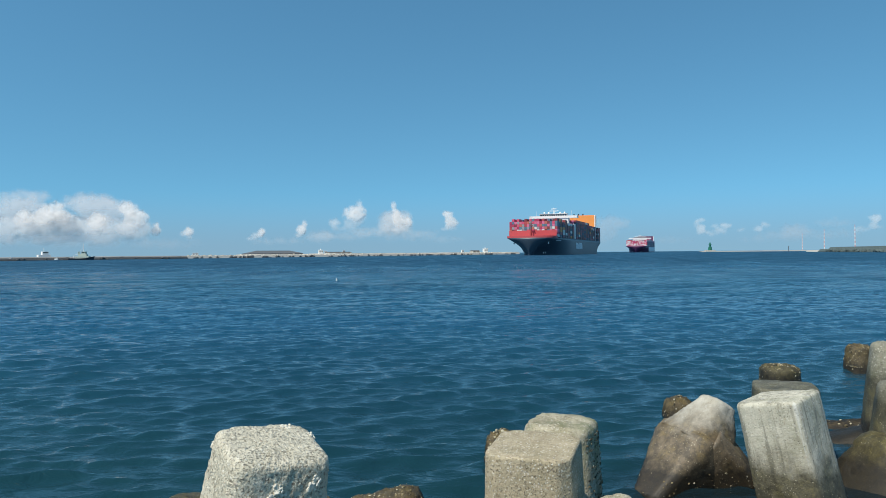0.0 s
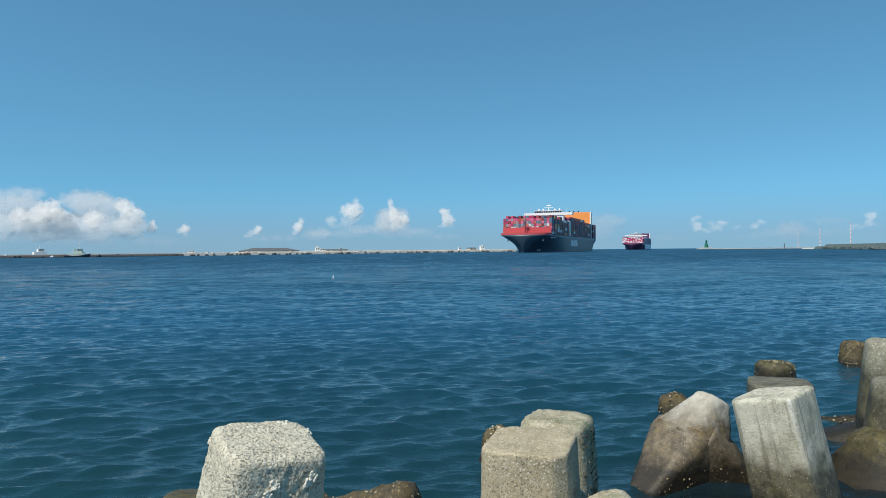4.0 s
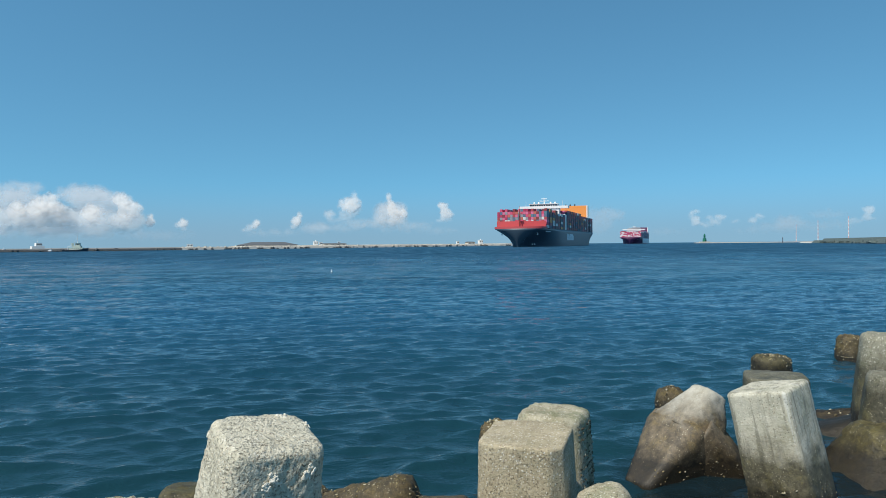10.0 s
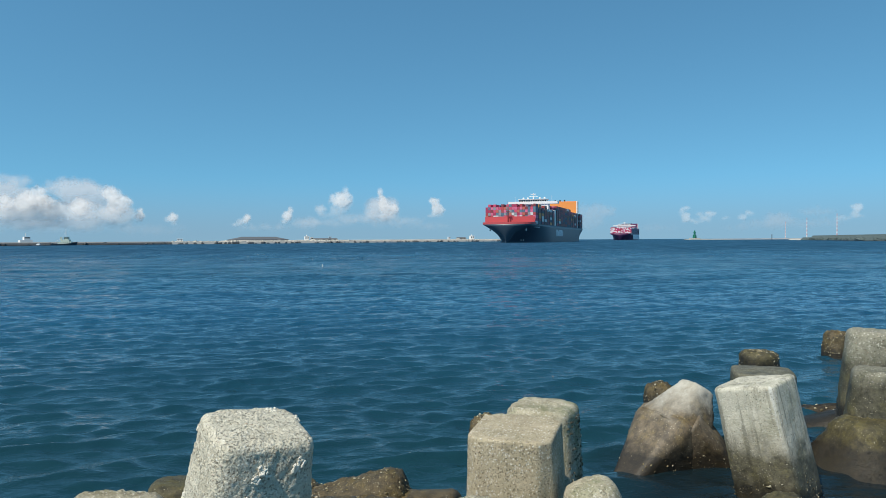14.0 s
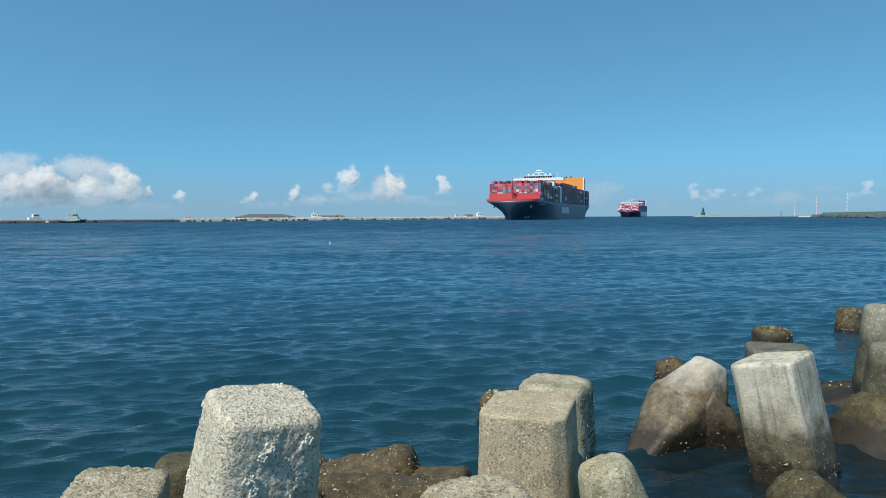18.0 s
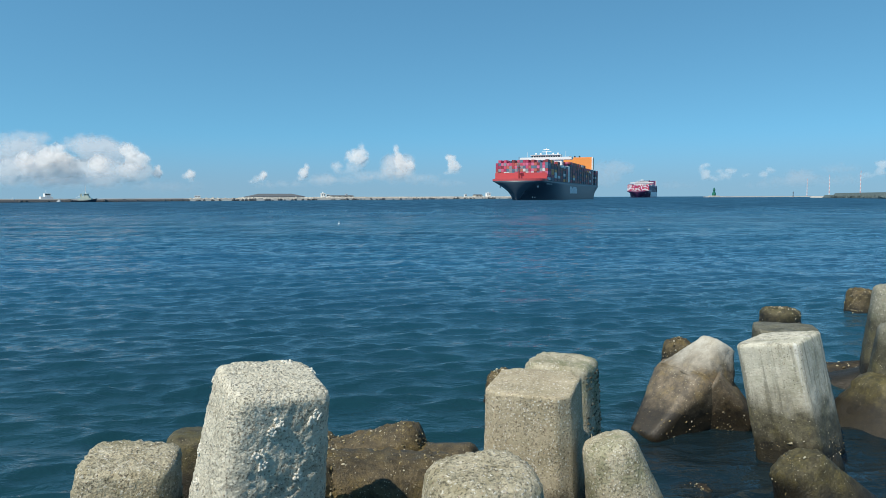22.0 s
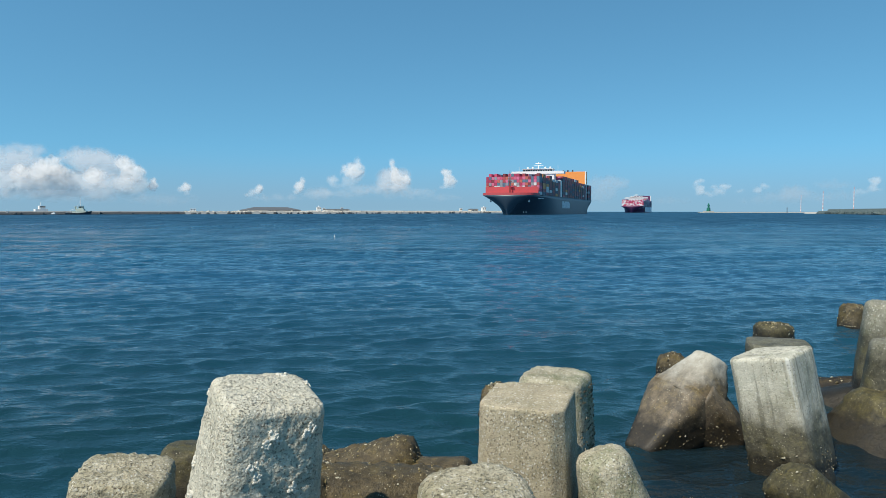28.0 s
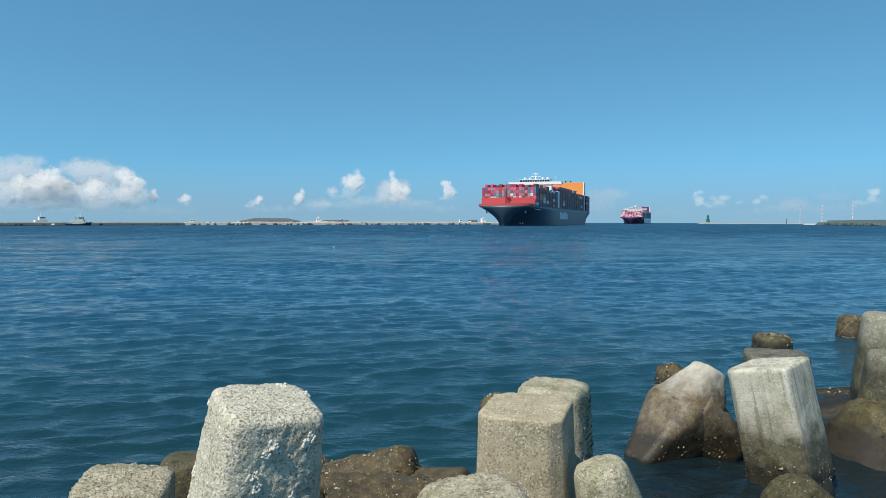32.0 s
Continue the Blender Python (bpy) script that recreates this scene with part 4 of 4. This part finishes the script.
def shed(x, y, rz, length, depth, eave, ridge, base, wall, roof, label, doors=4, hip=0.0):
    house = thing("shed", label, "shed", pose(x, y, base, 0, 0, rz))
    part("wall", boxes((-length / 2, length / 2, -depth / 2, depth / 2, -1, eave)), wall, house)
    rings = [[Vector((s * (length / 2 + 0.5), -depth / 2 - 0.5, eave + 0.02)), Vector((s * (length / 2 + 0.5 - hip), 0, ridge)), Vector((s * (length / 2 + 0.5), depth / 2 + 0.5, eave + 0.02))] for s in (-1, 1)]
    part("roof", loft(rings), roof, house)
    for k in range(doors):
        u = -length / 2 + (k + 0.5) * length / doors
        part("door", boxes((u - 1.6, u + 1.6, -depth / 2 - 0.08, -depth / 2 + 0.02, -0.9, eave * 0.75)), GREYSIDE, house)
    return house


def tower_house(x, y, base, w, h, label, tank=True):
    house = thing("building", label, "building", pose(x, y, base, 0, 0, 20))
    part("wall", boxes((-w / 2, w / 2, -w / 2, w / 2, -1, h), bevel=0.05), WHITEPAINT, house)
    part("roof_slab", boxes((-w / 2 - 0.3, w / 2 + 0.3, -w / 2 - 0.3, w / 2 + 0.3, h, h + 0.35)), WHITEPAINT, house)
    for k in (-0.25, 0.25):
        part("window", boxes((k * w - 0.6, k * w + 0.6, -w / 2 - 0.05, -w / 2 + 0.02, h * 0.45, h * 0.75)), GLASS, house)
    if tank:
        part("roof_tank", tubes(((0, 0, h + 0.35), (0, 0, h + 1.8), 0.8), seg=12), WHITEPAINT, house)
    return house


shed(-196, 800, 42, 70, 16, 1.2, 4.6, 3.0, GREYSIDE, ROOF, "long low grey-roofed harbour shed", 8, 14.0)
shed(-130, 868, 42, 34, 10, 1.6, 2.6, 3.2, QUAY, ROOF, "low grey harbour shed", 4)
tower_house(-146, 832, 3.2, 5, 4.6, "small white harbour building with a roof tank")
tower_house(-141, 838, 3.2, 3.4, 3.4, "small white harbour hut", False)
tower_house(-128, 905, 3.2, 3.0, 4.4, "small white harbour hut", False)
tower_house(32, 988, 3.2, 3.2, 3.6, "small white harbour hut", False)
tower_house(68, 1035, 3.2, 6.0, 5.6, "white square harbour building")
shed(52, 1032, 40, 14, 7, 2.2, 3.6, 3.2, QUAY, ROOF, "small dark-roofed store beside the white building", 2)
tower_house(-262, 730, 2.6, 6.0, 2.6, "white hut on the sandy breakwater", False)

beacon = thing("beacon", "green harbour beacon tower on the far breakwater", "beacon", pose(608, 1536, 1.8))
part("plinth", boxes((-11, 11, -5, 5, -2, 2.0), bevel=0.3), QUAY, beacon)
part("base", tubes(((0, 0, 2.0), (0, 0, 8.6), 4.8, 4.0), ((0, 0, 8.6), (0, 0, 9.0), 4.3), seg=8), GREEN, beacon)
part("door", boxes((-0.8, 0.8, -4.75, -4.2, 2.0, 4.4)), DARKMETAL, beacon)
part("tower", tubes(((0, 0, 9.0), (0, 0, 11.2), 2.4, 2.0), ((0, 0, 11.2), (0, 0, 16.0), 2.0, 1.7), seg=12), GREEN, beacon)
part("gallery", tubes(((0, 0, 13.6), (0, 0, 14.4), 3.1), ((0, 0, 14.4), (0, 0, 15.3), 3.1, 3.0), seg=12), GREEN, beacon)
part("lantern", tubes(((0, 0, 16.0), (0, 0, 18.4), 1.5), ((0, 0, 18.4), (0, 0, 19.8), 1.7, 0.2), seg=12), GREEN, beacon)
post = thing("marker_post", "dark slender marker post on the breakwater", "marker post", pose(491, 960, 0))
part("pole", tubes(((0, 0, -2), (0, 0, 7.2), 0.6, 0.45), seg=8), GREYSIDE, post)
part("topmark", tubes(((0, 0, 7.2), (0, 0, 8.6), 0.8, 0.3), seg=8), GREYSIDE, post)


def mast(x, y, h, bands, r, label):
    pole = thing("mast", label, "mast", pose(x, y, 0), "red and white masts")
    for k in range(bands):
        a, b = h * k / bands, h * (k + 1) / bands
        ra, rb = r * (1 - 0.5 * k / bands), r * (1 - 0.5 * (k + 1) / bands)
        part("band", tubes(((0, 0, a), (0, 0, b - 0.01), ra, rb), seg=10), (REDPAINT, WHITEPAINT)[k % 2], pole)
    part("tip_light", tubes(((0, 0, h), (0, 0, h + 1.5), r * 0.3), seg=6), REDPAINT, pole)


mast(914, 1500, 56, 13, 1.3, "tall red and white banded mast")
mast(846, 1500, 47, 11, 1.2, "red and white banded mast")
mast(1010, 1900, 48, 11, 1.2, "hazy far red and white banded mast")


# ---------- boats ----------
def boat_hull(length, beam, low, high, sheer):
    rings = []
    for k in range(13):
        u = k / 12
        half = beam / 2 * (1 - max(0, (u - 0.55) / 0.45) ** 2.2) * (0.86 + 0.14 * min(1, u * 4))
        half = max(half, 0.05)
        top = high + sheer * max(0, u - 0.4) ** 2 * 2.7
        x = -length / 2 + length * u
        rings.append([Vector((x - (0.12 * length if u > 0.95 else 0) * 0.5, -half * 0.75, low)), Vector((x, -half, top)), Vector((x, half, top)), Vector((x - (0.12 * length if u > 0.95 else 0) * 0.5, half * 0.75, low))])
    return loft(rings)


def tug(x, y, rz):
    t = thing("tugboat", "dark-hulled tugboat with a pale wheelhouse and mast", "tugboat", pose(x, y, 0, 0, 0, rz) @ Matrix.Scale(0.72, 4))
    part("hull", boat_hull(27, 9, -1, 1.7, 2.6), BLUEHULL, t, "dark blue hull")
    part("bulwark_fender", tubes(((9, -3.4, 2.6), (12.6, 0, 3.5), 0.45), ((9, 3.4, 2.6), (12.6, 0, 3.5), 0.45), seg=8), DARKMETAL, t, "black rubber bow fender")
    house = part("deckhouse", boxes((-6.5, 8.0, -3, 3, 1.6, 4.2), bevel=0.2), BUFF, t, "buff deckhouse")
    for k in range(6):
        part("porthole", tubes(((-5 + 2.2 * k, -3.08, 3.1), (-5 + 2.2 * k, -2.9, 3.1), 0.32), seg=10), GLASS, house)
    part("upper_deckhouse", boxes((-3.2, 5.6, -2.5, 2.5, 4.22, 6.5), bevel=0.15), BUFF, t, "buff upper deckhouse")
    wheel = part("wheelhouse", boxes((-0.2, 4.4, -1.9, 1.9, 6.52, 9.2), (-0.6, 4.9, -2.2, 2.2, 9.22, 9.5), bevel=0.12), BUFF, t, "buff wheelhouse")
    for k in range(3):
        part("window", boxes((0.1 + 1.45 * k, 1.25 + 1.45 * k, -1.96, -1.88, 7.6, 8.7)), GLASS, wheel)
    part("mast", tubes(((1.5, 0, 9.5), (1.5, 0, 18.5), 0.36, 0.18), ((1.5, -1.6, 13), (1.5, 1.6, 13), 0.14), ((1.5, 0, 15.5), (-2.5, 0, 9.0), 0.1), seg=8), WHITEPAINT, t)
    part("deck_crane", tubes(((-9, 0, 1.6), (-9, 0, 5.0), 0.3), ((-9, 0, 5.0), (-5.2, 0, 6.6), 0.18), seg=8), WHITEPAINT, t)
    part("rail", tubes(*[((-12.5 + 1.6 * k, -3.9, 1.8), (-12.5 + 1.6 * k, -3.9, 2.8), 0.06) for k in range(9)], ((-12.5, -3.9, 2.8), (0.3, -3.9, 2.8), 0.06), seg=6), WHITEPAINT, t)
    for s in (-1, 1):
        part("funnel", tubes(((-3.4, s * 1.8, 5.4), (-3.7, s * 1.8, 9.4), 0.6), seg=10), BUFF, t)
    part("towing_winch", tubes(((-6.5, -1.4, 2.5), (-6.5, 1.4, 2.5), 0.9), seg=12), DARKMETAL, t)
    for k in range(5):
        part("tyre_fender", tubes(((-9 + 3.6 * k, -4.6, 1.0), (-9 + 3.6 * k, -4.25, 1.0), 0.55), seg=12), DARKMETAL, t)
    return t


BUFF = paint("buff_superstructure_paint", (0.54, 0.6, 0.51), 0.5, 0.45, (0.2, 0.19, 0.14), 0.5)


def work_boat(x, y, rz, scale, label, name="work_boat", category="work boat"):
    t = thing(name, label, category, pose(x, y, 0, 0, 0, rz))
    k = scale
    part("hull", boat_hull(24 * k, 6 * k, -0.8, 1.3 * k, 1.4 * k), GREYSIDE, t, "grey hull")
    part("deckhouse", boxes((-3 * k, 6 * k, -2.2 * k, 2.2 * k, 1.2 * k, 4.2 * k), bevel=0.12), WHITEPAINT, t)
    wheel = part("wheelhouse", boxes((0, 4.5 * k, -1.8 * k, 1.8 * k, 4.22 * k, 6.8 * k), bevel=0.12), WHITEPAINT, t)
    part("window", boxes((0.4 * k, 4.1 * k, -1.86 * k, -1.78 * k, 5.5 * k, 6.3 * k)), GLASS, wheel)
    part("mast", tubes(((1.5 * k, 0, 6.8 * k), (1.5 * k, 0, 9.6 * k), 0.14 * k), seg=6), WHITEPAINT, t)
    return t


tug(-291.5, 556, 8)
work_boat(-350, 600, 48, 1.1, "small white service vessel moored at the breakwater")
work_boat(-338, 536, 4, 0.42, "small white launch moored at the breakwater", "launch", "launch")
work_boat(-304, 540, 4, 0.3, "small dark open launch beside the tugboat", "launch", "launch")

float_thing = thing("fishing_float", "small round white fishing float on the water", "fishing float", pose(-11.8, 77.2, 0.05))
bm = bmesh.new()
bmesh.ops.create_icosphere(bm, subdivisions=2, radius=0.075, matrix=Matrix.Translation((0, 0, 0.03)))
part("float_ball", bm, WHITEPAINT, float_thing, smooth=True)
part("float_stem", tubes(((0, 0, 0.1), (0, 0, 0.28), 0.025), seg=6), WHITEPAINT, float_thing)


# ---------- clouds ----------
CLOUD_WHITE, CLOUD_GREY = (0.65, 0.65, 0.66), (0.44, 0.46, 0.5)
THICK = cloud_material("thick_cloud", CLOUD_WHITE, 0.7, 88.0, 0.0)
BODY = cloud_material("soft_cloud", (0.52, 0.55, 0.59), 0.56, 130.0, 0.4)
SHRED = cloud_material("torn_cloud", CLOUD_WHITE, 0.7, 46.0, 0.35)
VEIL = cloud_material("thin_cloud", (0.57, 0.57, 0.59), 0.42, 95.0, 0.45)
HAZY = cloud_material("hazy_cloud", CLOUD_GREY, 0.28, 110.0, 0.5)
WISP = cloud_material("wispy_cloud", CLOUD_WHITE, 0.3, 46.0, 0.6)
CLOUD_FAR = 4200.0


def fbm(x, z, size, seed, octaves=4):
    total, gain = 0.0, 1.0
    for _ in range(octaves):
        total += gain * noise.noise(Vector((x / size, z / size, seed)))
        size, gain = size * 0.48, gain * 0.56
    return total


def cloud(label, mat, seed, lobes, cell=7.0, ahead=0.0):
    """A cumulus as one closed skin; lobes are x, z, half width, half height in metres."""
    x0 = min(l[0] - 1.35 * l[2] for l in lobes)
    x1 = max(l[0] + 1.35 * l[2] for l in lobes)
    z0 = min(l[1] - 1.35 * l[3] for l in lobes)
    z1 = max(l[1] + 1.35 * l[3] for l in lobes)
    cx = (x0 + x1) / 2
    nx, nz = int((x1 - x0) / cell) + 2, int((z1 - z0) / cell) + 2
    deep = np.zeros((nz, nx))
    for j in range(nz):
        for i in range(nx):
            x, z = x0 + i * cell, z0 + j * cell
            wx = x + 16 * fbm(x, z, 60, seed)
            wz = z + 13 * fbm(x, z, 52, seed + 9.5)
            total = 0.0
            for lx, lz, w, h in lobes:
                q = ((wx - lx) / w) ** 2 + ((wz - lz) / h) ** 2
                if q < 1.0:
                    total += (1.15 * min(w, h) * math.sqrt(1.0 - q)) ** 2
            if total:
                body = math.sqrt(total)
                puff = 1.0 - 1.5 * abs(noise.noise(Vector((x / 44, z / 38, seed + 3)))) - 0.8 * abs(noise.noise(Vector((x / 19, z / 17, seed + 5))))
                deep[j, i] = max(0.0, body * (0.8 + 0.26 * puff))
    deep[0], deep[-1], deep[:, 0], deep[:, -1] = 0, 0, 0, 0
    for _ in range(2):
        deep[1:-1, 1:-1] = 0.5 * deep[1:-1, 1:-1] + 0.125 * (deep[:-2, 1:-1] + deep[2:, 1:-1] + deep[1:-1, :-2] + deep[1:-1, 2:])
    verts, faces, index = [], [], {}
    for j in range(nz):
        for i in range(nx):
            hit = deep[max(0, j - 1):j + 2, max(0, i - 1):i + 2].max() > 0.4
            if not hit:
                continue
            for side in (0, 1):
                index[j, i, side] = len(verts)
                t = deep[j, i]
                verts.append((x0 + i * cell - cx, (-t / 3.5 if side == 0 else t / 3.5 + 0.01), z0 + j * cell))
    for j in range(nz - 1):
        for i in range(nx - 1):
            for side in (0, 1):
                quad = [index.get((j + b, i + a, side)) for a, b in ((0, 0), (1, 0), (1, 1), (0, 1))]
                if None not in quad:
                    faces.append(quad if side == 0 else quad[::-1])
    skin = bpy.data.meshes.new("cloud")
    skin.from_pydata(verts, [], faces)
    skin.materials.append(mat)
    skin.polygons.foreach_set("use_smooth", [True] * len(skin.polygons))
    ob = new("cloud", skin)
    ob.matrix_world = pose(cx, CLOUD_FAR - ahead, 0)
    return tagged(ob, label, "cloud", "cumulus clouds on the horizon")


cloud("big bright cumulus cloud bank low over the horizon", THICK, 1, ((-2375, 288, 88, 60), (-2430, 240, 90, 62), (-2320, 235, 70, 52), (-2555, 240, 68, 62), (-2480, 185, 130, 48), (-2280, 185, 80, 44)))
cloud("soft grey-white body of the cumulus bank", BODY, 20, ((-2450, 190, 240, 120), (-2160, 165, 280, 100), (-1915, 165, 120, 84), (-2700, 180, 160, 100)), 10.0, -80)
cloud("bright cumulus cloud tower beside the bank", THICK, 2, ((-1888, 290, 64, 54), (-1846, 222, 80, 72), (-1900, 175, 76, 48), (-1810, 180, 50, 46)), ahead=60)
cloud("pale cumulus cloud in the bank", THICK, 3, ((-2052, 206, 64, 66), (-2040, 160, 100, 40)), ahead=110)
cloud("pale cumulus cloud at the edge of the bank", THICK, 4, ((-2735, 215, 80, 76), (-2670, 172, 90, 36)), ahead=140)
cloud("thin grey-white veil of cloud above the bank", VEIL, 5, ((-2265, 345, 190, 74), (-2150, 285, 200, 92), (-2670, 385, 190, 50), (-2710, 301, 200, 90)), 12.0, -200)
cloud("small bright cloud shred", SHRED, 7, ((-1747, 191, 24, 28), (-1744, 153, 31, 35)), 5.0)
cloud("small white cumulus cloud", SHRED, 6, ((-1547, 146, 28, 31), (-1572, 133, 31, 21), (-1545, 105, 21, 17)), 5.0)
cloud("small white cumulus cloud trailing to one side", SHRED, 8, ((-1097, 143, 28, 31), (-1129, 119, 42, 21), (-1164, 102, 42, 14)), 5.0)
cloud("small white slanting cumulus cloud", SHRED, 9, ((-830, 195, 24, 31), (-855, 153, 35, 38), (-866, 115, 31, 24)), 5.0)
cloud("tall bright cumulus cloud with a narrow head", THICK, 10, ((-501, 301, 31, 42), (-529, 250, 77, 56), (-533, 195, 70, 45), (-647, 188, 45, 42), (-595, 153, 90, 28), (-706, 133, 31, 21), (-481, 219, 35, 35)), 5.0)
cloud("tall white cumulus cloud with a narrow head", SHRED, 11, ((-283, 294, 24, 35), (-270, 246, 31, 31), (-252, 198, 38, 49), (-208, 195, 45, 35), (-249, 150, 63, 24)), 5.0)
cloud("small pale cumulus cloud", SHRED, 12, ((52, 236, 31, 31), (69, 191, 45, 38), (55, 157, 56, 21)), 5.0)
cloud("thin hazy cloud layer along the horizon", VEIL, 13, ((-412, 146, 191, 38), (-637, 119, 244, 31), (-222, 122, 226, 38), (21, 88, 157, 24), (-1053, 88, 209, 28), (-291, 201, 118, 90), (-776, 115, 104, 42)), 10.0, -200)
cloud("torn ring of white cloud over the far breakwater", WISP, 14, ((1602, 184, 38, 17), (1581, 164, 21, 28), (1610, 129, 35, 35), (1656, 108, 56, 21), (1693, 146, 28, 17), (1725, 122, 38, 21), (1758, 153, 35, 28)), 5.0)
cloud("faint white wisp of cloud over the far breakwater", WISP, 15, ((1853, 126, 31, 14), (1960, 133, 31, 24), (2000, 157, 35, 21)), 5.0)
cloud("faint white cloud near the masts", WISP, 16, ((2688, 191, 45, 31), (2686, 146, 49, 24), (2604, 129, 56, 21)), 5.0)
cloud("faint grey hazy cloud near the masts", HAZY, 17, ((2289, 120, 120, 60), (2273, 95, 260, 42), (2546, 177, 153, 31), (2601, 105, 139, 35), (2100, 71, 209, 24)), 10.0, -200)
cloud("faint grey hazy cloud behind the ships", HAZY, 18, ((1093, 181, 146, 59), (1442, 71, 209, 28), (1025, 105, 139, 49)), 10.0, -200)
cloud("low grey-blue haze cloud under the bank", HAZY, 19, ((-2560, 92, 240, 40), (-2100, 88, 300, 42), (-1600, 70, 240, 36)), 12.0, 260)


# ---------- what moves ----------
def motions():
    for ship, x, y in ((ship_lead, 83.1, 647.9), (ship_far, 460.0, 1604.0)):
        walk(ship, [(0.0, pose(x, y, 0, 0, 0, HEADING)), (8.0, pose(x - 7.7, y - 20.5, 0, 0, 0, HEADING)), (16.0, pose(x - 15.4, y - 41.0, 0, 0, 0, HEADING)), (24.0, pose(x - 23.0, y - 61.4, 0, 0, 0, HEADING)), (32.0, pose(x - 30.7, y - 81.9, 0, 0, 0, HEADING))])
    walk(water, [(0.0, pose(-0.8, 8.0, 0)), (16.0, pose(0, 0, 0)), (32.0, pose(0.8, -8.0, 0))])
    walk(float_thing, [(float(t), pose(-11.8, 77.2, 0.05 + 0.04 * math.sin(t * 1.9), 6 * math.sin(t * 1.3), 5 * math.cos(t * 1.1))) for t in range(33)])


motions()
